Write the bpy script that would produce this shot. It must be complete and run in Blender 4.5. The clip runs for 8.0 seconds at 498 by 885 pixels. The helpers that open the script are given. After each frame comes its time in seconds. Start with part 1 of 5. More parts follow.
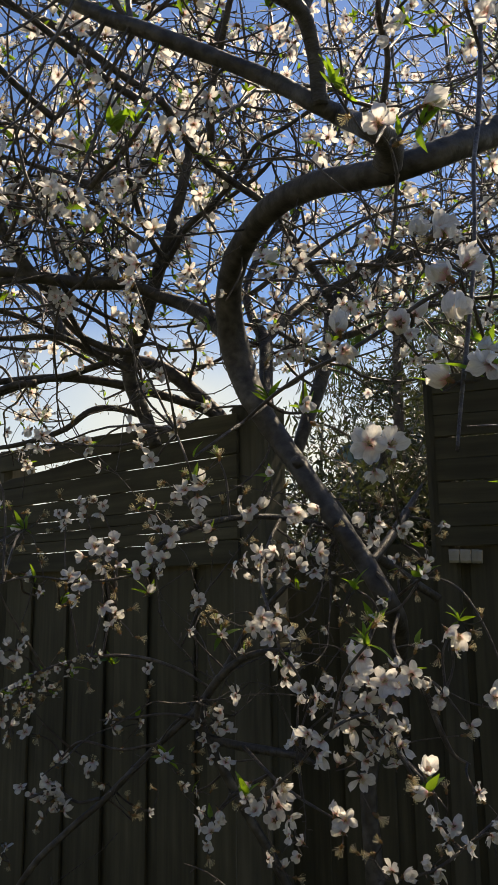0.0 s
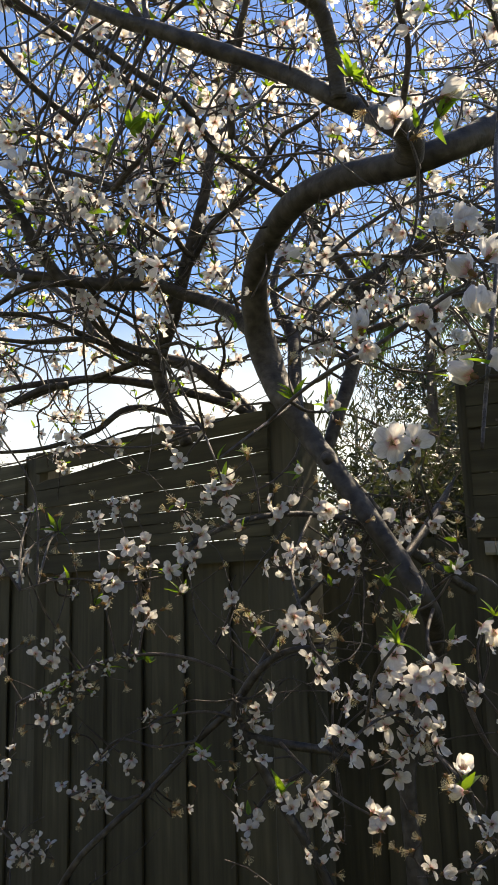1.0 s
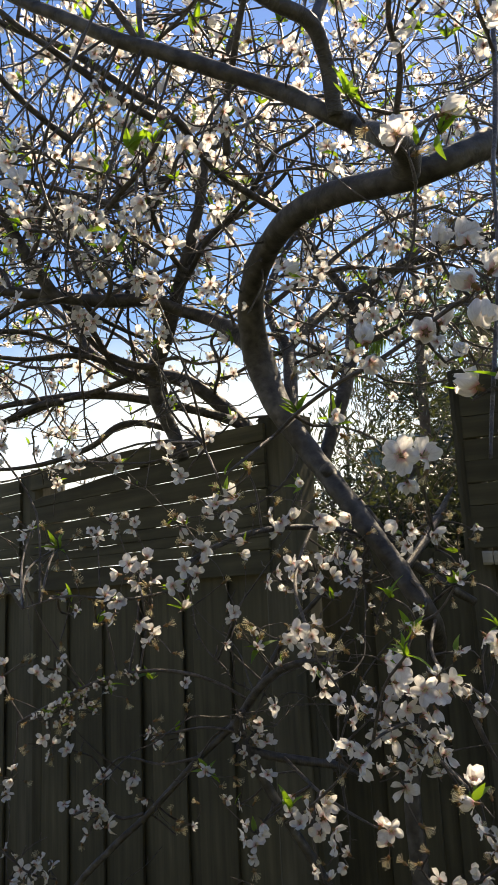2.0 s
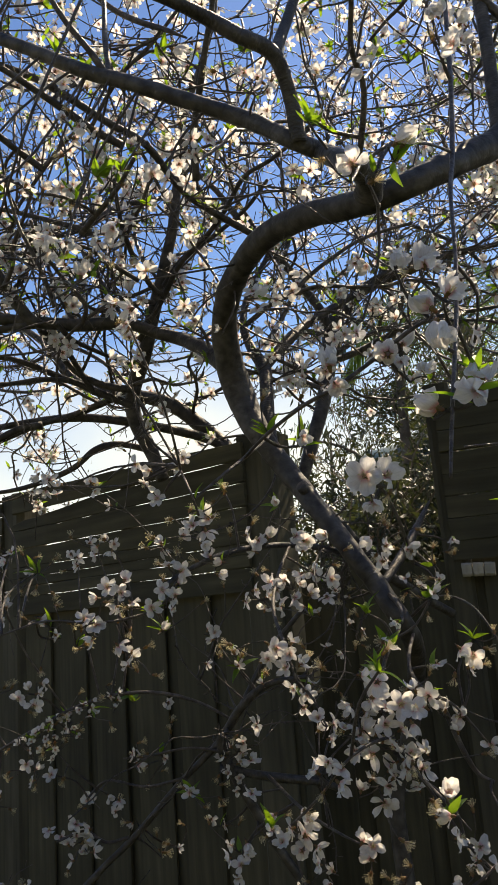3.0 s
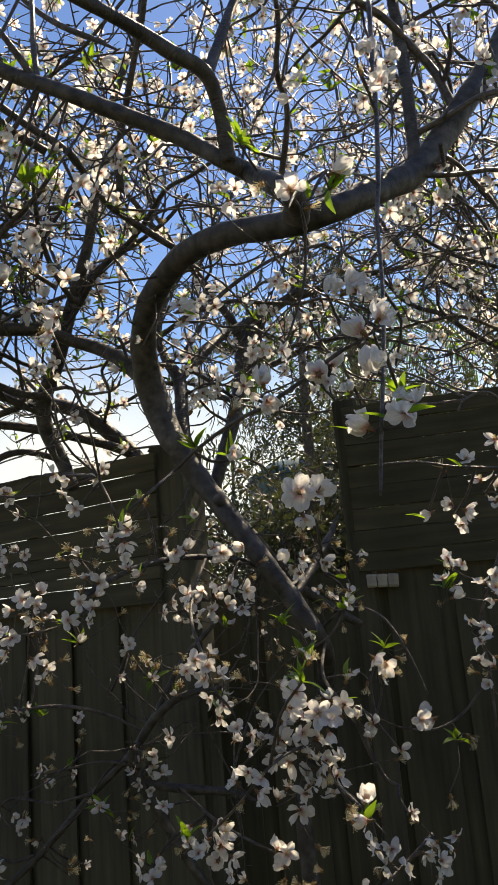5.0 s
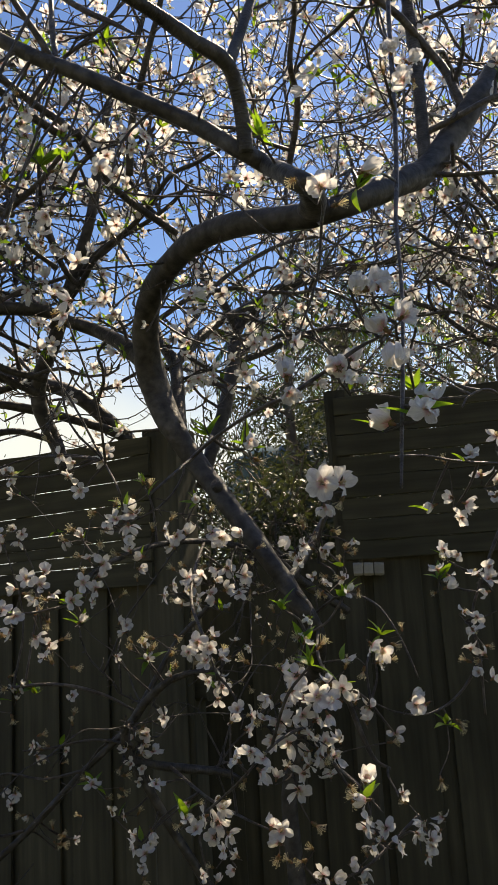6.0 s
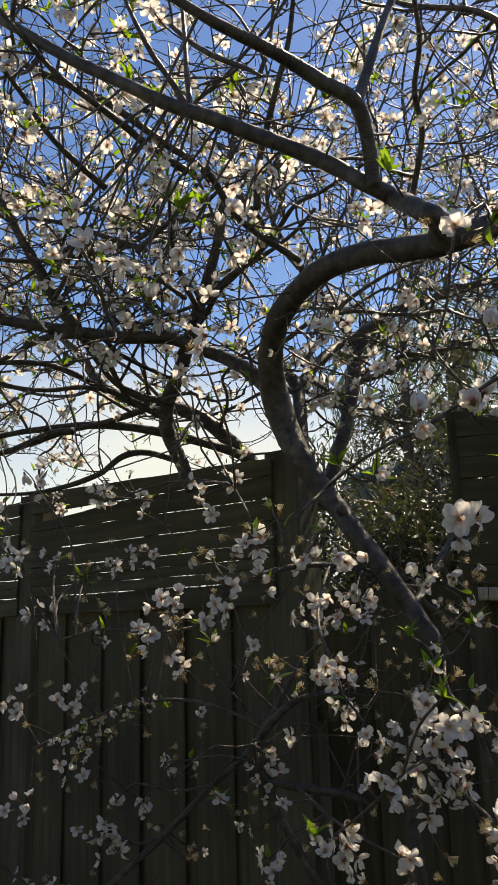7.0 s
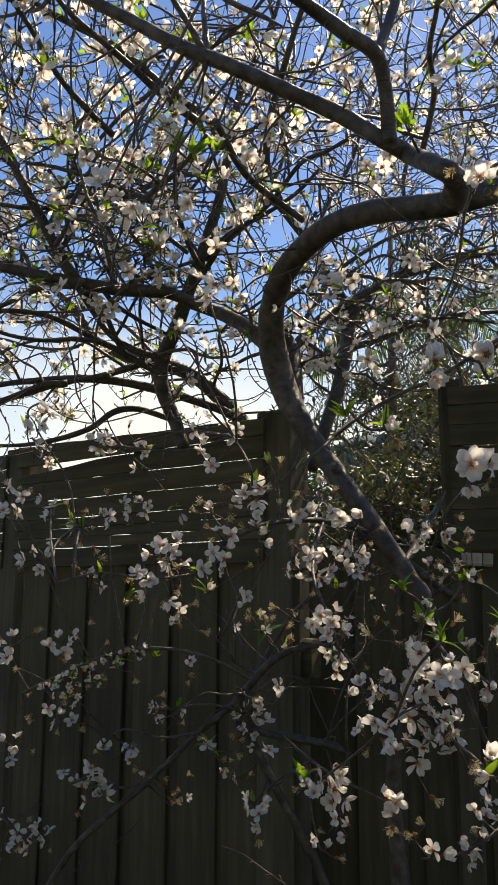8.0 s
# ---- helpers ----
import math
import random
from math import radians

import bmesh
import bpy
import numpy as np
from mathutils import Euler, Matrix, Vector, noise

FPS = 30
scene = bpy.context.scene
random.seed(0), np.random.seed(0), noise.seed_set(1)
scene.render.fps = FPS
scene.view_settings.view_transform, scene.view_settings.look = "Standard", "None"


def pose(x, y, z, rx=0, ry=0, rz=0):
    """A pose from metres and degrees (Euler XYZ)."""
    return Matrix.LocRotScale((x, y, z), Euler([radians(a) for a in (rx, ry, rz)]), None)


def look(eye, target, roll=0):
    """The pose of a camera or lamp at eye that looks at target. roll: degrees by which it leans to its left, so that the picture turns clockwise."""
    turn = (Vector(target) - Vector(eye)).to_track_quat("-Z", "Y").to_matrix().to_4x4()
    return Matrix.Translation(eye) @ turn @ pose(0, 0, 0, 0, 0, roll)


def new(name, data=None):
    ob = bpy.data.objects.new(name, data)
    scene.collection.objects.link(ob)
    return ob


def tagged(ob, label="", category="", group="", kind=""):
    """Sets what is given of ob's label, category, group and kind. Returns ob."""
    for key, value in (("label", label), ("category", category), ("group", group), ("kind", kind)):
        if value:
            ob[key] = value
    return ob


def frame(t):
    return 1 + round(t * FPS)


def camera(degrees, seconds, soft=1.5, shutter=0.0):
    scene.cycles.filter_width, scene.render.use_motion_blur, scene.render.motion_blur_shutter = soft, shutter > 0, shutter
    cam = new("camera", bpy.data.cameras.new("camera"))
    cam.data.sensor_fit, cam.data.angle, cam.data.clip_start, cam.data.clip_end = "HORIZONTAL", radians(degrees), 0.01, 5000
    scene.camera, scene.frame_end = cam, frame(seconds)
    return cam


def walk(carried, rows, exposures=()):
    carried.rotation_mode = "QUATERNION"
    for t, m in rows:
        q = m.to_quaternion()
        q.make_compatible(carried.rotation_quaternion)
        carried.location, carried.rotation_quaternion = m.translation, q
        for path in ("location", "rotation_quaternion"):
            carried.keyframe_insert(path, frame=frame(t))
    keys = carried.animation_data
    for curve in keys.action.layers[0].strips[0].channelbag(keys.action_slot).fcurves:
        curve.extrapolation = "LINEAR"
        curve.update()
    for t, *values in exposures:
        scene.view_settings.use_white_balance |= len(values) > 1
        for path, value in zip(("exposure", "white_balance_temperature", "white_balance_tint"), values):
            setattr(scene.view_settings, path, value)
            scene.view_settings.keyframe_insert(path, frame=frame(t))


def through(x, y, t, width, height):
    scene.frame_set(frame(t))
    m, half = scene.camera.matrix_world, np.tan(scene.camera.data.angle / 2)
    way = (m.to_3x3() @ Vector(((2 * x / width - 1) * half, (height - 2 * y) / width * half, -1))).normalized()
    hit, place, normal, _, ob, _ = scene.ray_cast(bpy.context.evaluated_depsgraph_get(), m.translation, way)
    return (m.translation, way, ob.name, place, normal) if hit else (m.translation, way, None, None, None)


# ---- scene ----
cam = camera(35.0, 8.0, 1.45)
PATH = [
    (0, (-0.013, 0.007, 1.537), (-0.031, 1.97, 1.922), -0.8),
    (0.5, (-0.006, 0.012, 1.542), (-0.108, 1.972, 1.931), -1.4),
    (1, (-0.004, 0.007, 1.543), (-0.112, 1.969, 1.913), -1.8),
    (2.3, (-0.019, 0.001, 1.546), (-0.093, 1.956, 1.962), -3.3),
    (2.5, (-0.014, -0.002, 1.547), (-0.086, 1.951, 1.972), -3.7),
    (3, (-0.003, -0.008, 1.547), (-0.044, 1.944, 1.985), -4.5),
    (3.5, (0.0, 0.0, 1.55), (0.0, 1.953, 1.983), -4.5),
    (4, (-0.001, 0.003, 1.547), (-0.007, 1.958, 1.971), -4.5),
    (4.5, (-0.008, -0.004, 1.549), (0.043, 1.948, 1.984), -4.8),
    (5, (-0.03, -0.019, 1.551), (0.185, 1.92, 1.992), -4.9),
    (5.2, (-0.045, -0.023, 1.55), (0.228, 1.908, 1.992), -4.7),
    (6.3, (-0.073, -0.034, 1.557), (0.185, 1.91, 1.949), -2.7),
    (6.5, (-0.076, -0.037, 1.56), (0.086, 1.916, 1.96), -2.4),
    (7, (-0.091, -0.056, 1.566), (-0.09, 1.894, 2.011), -1.7),
    (7.5, (-0.097, -0.069, 1.561), (-0.079, 1.882, 1.999), -1.6),
    (8, (-0.124, -0.058, 1.54), (-0.064, 1.906, 1.915), 0.2),
]
walk(cam, [(t, look(eye, target, roll)) for t, eye, target, roll in PATH], [(0, 0.78, 8880, 10), (0.5, 0.94, 8880, 10), (1, 1.28, 8880, 10), (2.5, 1.34, 8880, 10), (3.0, 1.04, 8880, 10), (3.5, 0.89, 8880, 10), (4, 0.89, 8880, 10), (4.5, 1.39, 8880, 10), (5.2, 0.97, 8880, 10), (6.5, 0.91, 8880, 10), (7.0, 0.84, 8880, 10), (7.5, 1.14, 8880, 10), (8, 1.03, 8880, 10)])

# ---- light ----
SUN_AZ, SUN_EL = radians(43), radians(52)
to_sun = Vector((math.sin(SUN_AZ) * math.cos(SUN_EL), math.cos(SUN_AZ) * math.cos(SUN_EL), math.sin(SUN_EL)))
sun = new("sun", bpy.data.lights.new("sun", "SUN"))
sun.data.energy, sun.data.angle, sun.data.color = 5.0, radians(0.53), (1.0, 0.945, 0.87)
sun.matrix_world = look(to_sun * 30, (0, 0, 0))

world = bpy.data.worlds.new("sky")
scene.world = world
world.use_nodes = True
wn, wl = world.node_tree.nodes, world.node_tree.links
wn.clear()
sky = wn.new("ShaderNodeTexSky")
sky.sky_type, sky.sun_disc = "NISHITA", False
sky.sun_elevation, sky.sun_rotation = SUN_EL, SUN_AZ
sky.air_density, sky.dust_density, sky.ozone_density = 1.0, 0.2, 4.0
blue = wn.new("ShaderNodeBackground")
blue.inputs["Strength"].default_value = 0.100
cloud = wn.new("ShaderNodeBackground")
cloud.inputs["Color"].default_value = (0.76, 0.89, 1.0, 1)
cloud.inputs["Strength"].default_value = 0.60
mixer, out = wn.new("ShaderNodeMixShader"), wn.new("ShaderNodeOutputWorld")
coord, split = wn.new("ShaderNodeTexCoord"), wn.new("ShaderNodeSeparateXYZ")
puff = wn.new("ShaderNodeTexNoise")
puff.inputs["Scale"].default_value, puff.inputs["Detail"].default_value = 3.2, 6.0
height = wn.new("ShaderNodeMath")
height.operation = "MULTIPLY_ADD"
height.inputs[1].default_value = 0.30
bank = wn.new("ShaderNodeMapRange")
bank.inputs["From Min"].default_value, bank.inputs["From Max"].default_value = 0.50, 0.33
wl.new(coord.outputs["Generated"], puff.inputs["Vector"])
wl.new(coord.outputs["Generated"], split.inputs[0])
wl.new(puff.outputs["Fac"], height.inputs[0])
wl.new(split.outputs["Z"], height.inputs[2])
wl.new(height.outputs[0], bank.inputs["Value"])
wl.new(bank.outputs["Result"], mixer.inputs["Fac"])
deep = wn.new("ShaderNodeHueSaturation")
deep.inputs["Hue"].default_value, deep.inputs["Saturation"].default_value = 0.510, 1.20
wl.new(sky.outputs[0], deep.inputs["Color"])
wl.new(deep.outputs[0], blue.inputs["Color"])
wl.new(blue.outputs[0], mixer.inputs[1])
wl.new(cloud.outputs[0], mixer.inputs[2])
wl.new(mixer.outputs[0], out.inputs["Surface"])


# ---- materials ----
def material(name):
    m = bpy.data.materials.new(name)
    m.use_nodes = True
    return m, m.node_tree.nodes, m.node_tree.links, m.node_tree.nodes["Principled BSDF"]


def noise_node(n, l, scale, detail, vec=None, stretch=None):
    t = n.new("ShaderNodeTexNoise")
    t.inputs["Scale"].default_value, t.inputs["Detail"].default_value = scale, detail
    if stretch:
        c, mp = n.new("ShaderNodeTexCoord"), n.new("ShaderNodeMapping")
        mp.inputs["Scale"].default_value = stretch
        l.new(c.outputs[vec or "Object"], mp.inputs[0])
        l.new(mp.outputs[0], t.inputs["Vector"])
    elif vec:
        c = n.new("ShaderNodeTexCoord")
        l.new(c.outputs[vec], t.inputs["Vector"])
    return t


def ramp_node(n, l, source, stops):
    r = n.new("ShaderNodeValToRGB")
    while len(r.color_ramp.elements) < len(stops):
        r.color_ramp.elements.new(0.5)
    for e, (at, c) in zip(r.color_ramp.elements, stops):
        e.position, e.color = at, (*c, 1)
    l.new(source, r.inputs[0])
    return r


def bump_node(n, l, source, strength, dist, bsdf):
    b = n.new("ShaderNodeBump")
    b.inputs["Strength"].default_value, b.inputs["Distance"].default_value = strength, dist
    l.new(source, b.inputs["Height"])
    l.new(b.outputs[0], bsdf.inputs["Normal"])


def mixed(n, l, a, b, kind, fac):
    m = n.new("ShaderNodeMix")
    m.data_type, m.blend_type = "RGBA", kind
    m.inputs["Factor"].default_value = fac
    l.new(a, m.inputs["A"])
    l.new(b, m.inputs["B"])
    return m.outputs["Result"]


def bark_material(name, dark, light, scale, rough=0.85):
    m, n, l, b = material(name)
    big = noise_node(n, l, scale * 0.22, 4, "Object")
    fine = noise_node(n, l, scale, 8, "Object")
    r1 = ramp_node(n, l, fine.outputs["Fac"], [(0.3, dark), (0.7, light)])
    r2 = ramp_node(n, l, big.outputs["Fac"], [(0.3, (0.76, 0.76, 0.76)), (0.55, (1.0, 1.0, 1.0)), (0.75, (1.22, 1.22, 1.18))])
    rings = noise_node(n, l, 1.0, 5, "UV", (5, 130, 1))
    r3 = ramp_node(n, l, rings.outputs["Fac"], [(0.36, (0.5, 0.48, 0.46)), (0.5, (1.0, 1.0, 1.0)), (0.66, (1.35, 1.32, 1.28))])
    c = mixed(n, l, r1.outputs[0], r2.outputs[0], "MULTIPLY", 1.0)
    spots = noise_node(n, l, scale * 0.55, 3, "Object")
    r4 = ramp_node(n, l, spots.outputs["Fac"], [(0.42, (0.72, 0.70, 0.68)), (0.56, (1.0, 1.0, 1.0)), (0.68, (1.55, 1.58, 1.5))])
    c = mixed(n, l, c, r4.outputs[0], "MULTIPLY", 0.7)
    l.new(mixed(n, l, c, r3.outputs[0], "MULTIPLY", 0.24), b.inputs["Base Color"])
    b.inputs["Roughness"].default_value = rough
    b.inputs["Specular IOR Level"].default_value = 0.4
    add = n.new("ShaderNodeMath")
    add.operation = "ADD"
    l.new(fine.outputs["Fac"], add.inputs[0])
    l.new(rings.outputs["Fac"], add.inputs[1])
    bump_node(n, l, add.outputs[0], 0.8, 0.0028, b)
    return m


def leafy_material(name, low, high, through, rough=0.5, mix=0.5):
    """Thin living tissue: light passes through it. The UV's v runs from the foot to the tip."""
    m, n, l, b = material(name)
    uv = n.new("ShaderNodeUVMap")
    s = n.new("ShaderNodeSeparateXYZ")
    l.new(uv.outputs[0], s.inputs[0])
    r = ramp_node(n, l, s.outputs["Y"], [(0.0, low), (0.28, high)])
    info = n.new("ShaderNodeNewGeometry")
    vary = ramp_node(n, l, info.outputs["Random Per Island"], [(0.0, (0.85, 0.835, 0.82)), (1.0, (1.0, 1.0, 1.0))])
    veins = noise_node(n, l, 2.0, 4, "UV", (9, 1.2, 1))
    v2 = ramp_node(n, l, veins.outputs["Fac"], [(0.3, (0.82, 0.81, 0.80)), (0.62, (1, 1, 1))])
    c = mixed(n, l, mixed(n, l, r.outputs[0], vary.outputs[0], "MULTIPLY", 1.0), v2.outputs[0], "MULTIPLY", 1.0)
    l.new(c, b.inputs["Base Color"])
    b.inputs["Roughness"].default_value = rough
    bump_node(n, l, veins.outputs["Fac"], 0.5, 0.0015, b)
    tr = n.new("ShaderNodeBsdfTranslucent")
    tint = n.new("ShaderNodeMix")
    tint.data_type, tint.blend_type = "RGBA", "MULTIPLY"
    tint.inputs["Factor"].default_value = 1.0
    tint.inputs["B"].default_value = (*through, 1)
    l.new(c, tint.inputs["A"])
    l.new(tint.outputs["Result"], tr.inputs["Color"])
    ms = n.new("ShaderNodeMixShader")
    ms.inputs[0].default_value = mix
    l.new(b.outputs[0], ms.inputs[1])
    l.new(tr.outputs[0], ms.inputs[2])
    l.new(ms.outputs[0], n["Material Output"].inputs["Surface"])
    return m


def timber_material(name, dark, light, rough=0.8):
    """Weathered boards: grain along the local x axis, stains at a larger scale, each piece its own shade."""
    m, n, l, b = material(name)
    grain = noise_node(n, l, 14, 8, "Object", (0.35, 6, 6))
    stain = noise_node(n, l, 5, 5, "Object", (1, 2, 2))
    info = n.new("ShaderNodeObjectInfo")
    r1 = ramp_node(n, l, grain.outputs["Fac"], [(0.22, dark), (0.78, light)])
    r2 = ramp_node(n, l, stain.outputs["Fac"], [(0.3, (0.6, 0.6, 0.58)), (0.7, (1.15, 1.12, 1.05))])
    r3 = ramp_node(n, l, info.outputs["Random"], [(0.0, (0.75, 0.75, 0.75)), (1.0, (1.15, 1.13, 1.1))])
    c = mixed(n, l, r1.outputs[0], r2.outputs[0], "MULTIPLY", 1.0)
    l.new(mixed(n, l, c, r3.outputs[0], "MULTIPLY", 1.0), b.inputs["Base Color"])
    b.inputs["Roughness"].default_value = rough
    bump_node(n, l, grain.outputs["Fac"], 0.35, 0.002, b)
    b.inputs["Specular IOR Level"].default_value = 0.25
    return m


BARK = bark_material("almond_bark", (0.020, 0.0180, 0.0170), (0.085, 0.078, 0.073), 70, 0.55)
TWIG = bark_material("twig_bark", (0.034, 0.0285, 0.026), (0.120, 0.102, 0.092), 120, 0.46)
GUM_BARK = bark_material("gum_bark", (0.09, 0.07, 0.055), (0.25, 0.21, 0.17), 12)
PETAL = leafy_material("petal", (0.78, 0.40, 0.40), (0.88, 0.87, 0.86), (1.0, 0.985, 0.955), 0.6, 0.55)
LEAF = leafy_material("young_leaf", (0.17, 0.26, 0.05), (0.13, 0.24, 0.04), (2.2, 2.0, 0.7), 0.4, 0.5)
GUM_LEAF = leafy_material("gum_leaf", (0.036, 0.048, 0.024), (0.042, 0.055, 0.028), (1.5, 1.4, 0.8), 0.4, 0.3)
PALM_LEAF = leafy_material("palm_leaf", (0.05, 0.09, 0.03), (0.05, 0.10, 0.03), (1.5, 1.5, 0.7), 0.35, 0.3)
STAMEN = leafy_material("stamen", (0.46, 0.28, 0.18), (0.74, 0.68, 0.47), (1.0, 0.95, 0.75), 0.6, 0.4)
CALYX = leafy_material("calyx", (0.22, 0.08, 0.05), (0.20, 0.15, 0.06), (1.2, 1.0, 0.6), 0.6, 0.3)
FENCE = timber_material("dark_stained_timber", (0.039, 0.038, 0.026), (0.090, 0.088, 0.061))
POST = timber_material("weathered_post_timber", (0.043, 0.042, 0.031), (0.110, 0.107, 0.080))
SHED = timber_material("grey_painted_cladding", (0.20, 0.20, 0.20), (0.30, 0.30, 0.29))
PALE = timber_material("pale_block", (0.22, 0.22, 0.21), (0.36, 0.36, 0.34))

TEAL, tn, tl, tb = material("teal_sheet_metal")
tb.inputs["Base Color"].default_value = (0.02, 0.10, 0.11, 1)
tb.inputs["Roughness"].default_value = 0.5
tr_noise = noise_node(tn, tl, 9, 5, "Object")
tl.new(ramp_node(tn, tl, tr_noise.outputs["Fac"], [(0.3, (0.010, 0.042, 0.046)), (0.7, (0.018, 0.070, 0.075))]).outputs[0], tb.inputs["Base Color"])

GROUND, gn, gl, gb = material("lawn_soil")
g_big, g_fine = noise_node(gn, gl, 0.7, 5, "Object"), noise_node(gn, gl, 45, 6, "Object")
g1 = ramp_node(gn, gl, g_fine.outputs["Fac"], [(0.3, (0.03, 0.045, 0.015)), (0.7, (0.10, 0.12, 0.045))])
g2 = ramp_node(gn, gl, g_big.outputs["Fac"], [(0.35, (0.7, 0.6, 0.5)), (0.65, (1.1, 1.1, 1.0))])
gl.new(mixed(gn, gl, g1.outputs[0], g2.outputs[0], "MULTIPLY", 1.0), gb.inputs["Base Color"])
gb.inputs["Roughness"].default_value = 0.95
bump_node(gn, gl, g_fine.outputs["Fac"], 0.7, 0.02, gb)

rng = random.Random(11)


# ---- builders ----
def mesh_of(name, verts, faces, materials, uvs=None, slots=None, smooth=True):
    me = bpy.data.meshes.new(name)
    me.from_pydata([tuple(v) for v in verts], [], [tuple(f) for f in faces])
    for m in materials:
        me.materials.append(m)
    if uvs is not None:
        layer = me.uv_layers.new(name="UVMap")
        idx = np.empty(len(me.loops), dtype=np.int32)
        me.loops.foreach_get("vertex_index", idx)
        layer.data.foreach_set("uv", np.asarray(uvs, dtype=np.float32)[idx].ravel())
    if slots is not None:
        me.polygons.foreach_set("material_index", np.asarray(slots, dtype=np.int32))
    if smooth:
        me.polygons.foreach_set("use_smooth", np.ones(len(me.polygons), dtype=bool))
    me.update()
    return me


def child(name, me, parent, m=None, label="", kind=""):
    ob = new(name, me)
    ob.parent = parent
    if m is not None:
        ob.matrix_basis = m
    return tagged(ob, label, kind=kind)


def thing(name, label, category, m=None, group="", kind=""):
    ob = new(name)
    ob.empty_display_size = 0.1
    if m is not None:
        ob.matrix_basis = m
    return tagged(ob, label, category, group, kind)


def smooth_path(points, steps):
    """Catmull-Rom through rows of x, y, z, radius."""
    p = np.array([2 * np.array(points[0]) - points[1], *points, 2 * np.array(points[-1]) - points[-2]], float)
    rows = []
    for a, b, c, d in zip(p, p[1:], p[2:], p[3:]):
        for k in range(steps):
            t = k / steps
            rows.append(0.5 * (2 * b + (c - a) * t + (2 * a - 5 * b + 4 * c - d) * t * t + (3 * b - a - 3 * c + d) * t**3))
    rows.append(p[-2])
    return np.array(rows)


def tube(rows, sides, knobs=0.0):
    """Verts, faces and uvs of a tapered, slightly uneven tube along rows of x, y, z, radius."""
    pts, rad = rows[:, :3], np.maximum(rows[:, 3], 0.0004)
    tan = np.gradient(pts, axis=0)
    tan /= np.linalg.norm(tan, axis=1)[:, None] + 1e-9
    ref = np.array((0.31, 0.88, 0.36))
    u = np.cross(tan, ref)
    u /= np.linalg.norm(u, axis=1)[:, None] + 1e-9
    w = np.cross(tan, u)
    ang = np.arange(sides) * 2 * math.pi / sides
    ring = u[:, None] * np.cos(ang)[None, :, None] + w[:, None] * np.sin(ang)[None, :, None]
    r = np.repeat(rad[:, None], sides, 1)
    if knobs:
        for i in range(len(pts)):
            for j in range(sides):
                q = Vector(pts[i] * 28) + Vector(ring[i, j]) * 0.6
                r[i, j] *= 1 + knobs * noise.noise(q) + 0.5 * knobs * noise.noise(q * 3.1)
    verts = (pts[:, None] + ring * r[..., None]).reshape(-1, 3)
    i = np.arange(len(pts) - 1)[:, None] * sides
    j = np.arange(sides)[None]
    k = (j + 1) % sides
    faces = np.stack([i + j, i + k, i + sides + k, i + sides + j], -1).reshape(-1, 4)
    uv = np.stack([np.tile(np.arange(sides) / sides, len(pts)), np.repeat(np.linspace(0, 1, len(pts)), sides)], 1)
    return verts, faces, uv


class Heap:
    """Many small pieces gathered into one mesh."""

    def __init__(self):
        self.v, self.f, self.uv, self.s, self.n = [], [], [], [], 0

    def add(self, v, f, uv, s=None):
        self.v.append(v)
        self.f.append(np.asarray(f) + self.n)
        self.uv.append(uv)
        self.s.append(np.zeros(len(f), int) if s is None else s)
        self.n += len(v)

    def mesh(self, name, materials):
        faces = [tuple(r) for f in self.f for r in f.tolist()]
        return mesh_of(name, np.concatenate(self.v).tolist(), faces, materials, np.concatenate(self.uv), np.concatenate(self.s))


def board_mesh(name, length, height, depth, mat, seed, warp=0.0015, bite=0.0, n=5, fall=0.0):
    """A sawn board along x, its edges eased and a little uneven; bite: how much of one end's upper edge has split away; fall: how far the upper edge sinks to the other end."""
    r = random.Random(seed)
    bm = bmesh.new()
    e = min(height, depth) * 0.16
    prof = [(-depth / 2, -height / 2 + e), (-depth / 2 + e, -height / 2), (depth / 2 - e, -height / 2), (depth / 2, -height / 2 + e),
            (depth / 2, height / 2 - e), (depth / 2 - e, height / 2), (-depth / 2 + e, height / 2), (-depth / 2, height / 2 - e)]
    rings = []
    for k in range(n + 1):
        x = -length / 2 + length * k / n
        dy, dz = r.uniform(-warp, warp), r.uniform(-warp, warp)
        gone = bite * max(0.0, 1 - k / (0.42 * n)) * r.uniform(0.8, 1.1) + fall * k / n
        rings.append([bm.verts.new((x, y + dy, z + (dz - gone if z > 0 else 0.6 * r.uniform(-warp, warp)))) for y, z in prof])
    for a, b in zip(rings, rings[1:]):
        for j in range(8):
            bm.faces.new((a[j], a[(j + 1) % 8], b[(j + 1) % 8], b[j]))
    bm.faces.new(rings[0][::-1])
    bm.faces.new(rings[-1])
    bmesh.ops.recalc_face_normals(bm, faces=bm.faces)
    me = bpy.data.meshes.new(name)
    bm.to_mesh(me)
    bm.free()
    me.materials.append(mat)
    return me


# ---- ground ----
def ground():
    n, half = 64, 400.0
    bm = bmesh.new()
    grid = []
    for i in range(n + 1):
        row = []
        for j in range(n + 1):
            x, y = (half * math.copysign(abs(2 * k / n - 1) ** 3, 2 * k / n - 1) for k in (i, j))
            row.append(bm.verts.new((x, y, 0.05 * noise.noise((x * 0.3, y * 0.3, 0)) - 0.02)))
        grid.append(row)
    for i in range(n):
        for j in range(n):
            bm.faces.new((grid[i][j], grid[i + 1][j], grid[i + 1][j + 1], grid[i][j + 1]))
    me = bpy.data.meshes.new("ground")
    bm.to_mesh(me)
    bm.free()
    me.materials.append(GROUND)
    tagged(new("ground", me), "rough back-garden ground of soil and short grass", "ground", kind="structure")


ground()

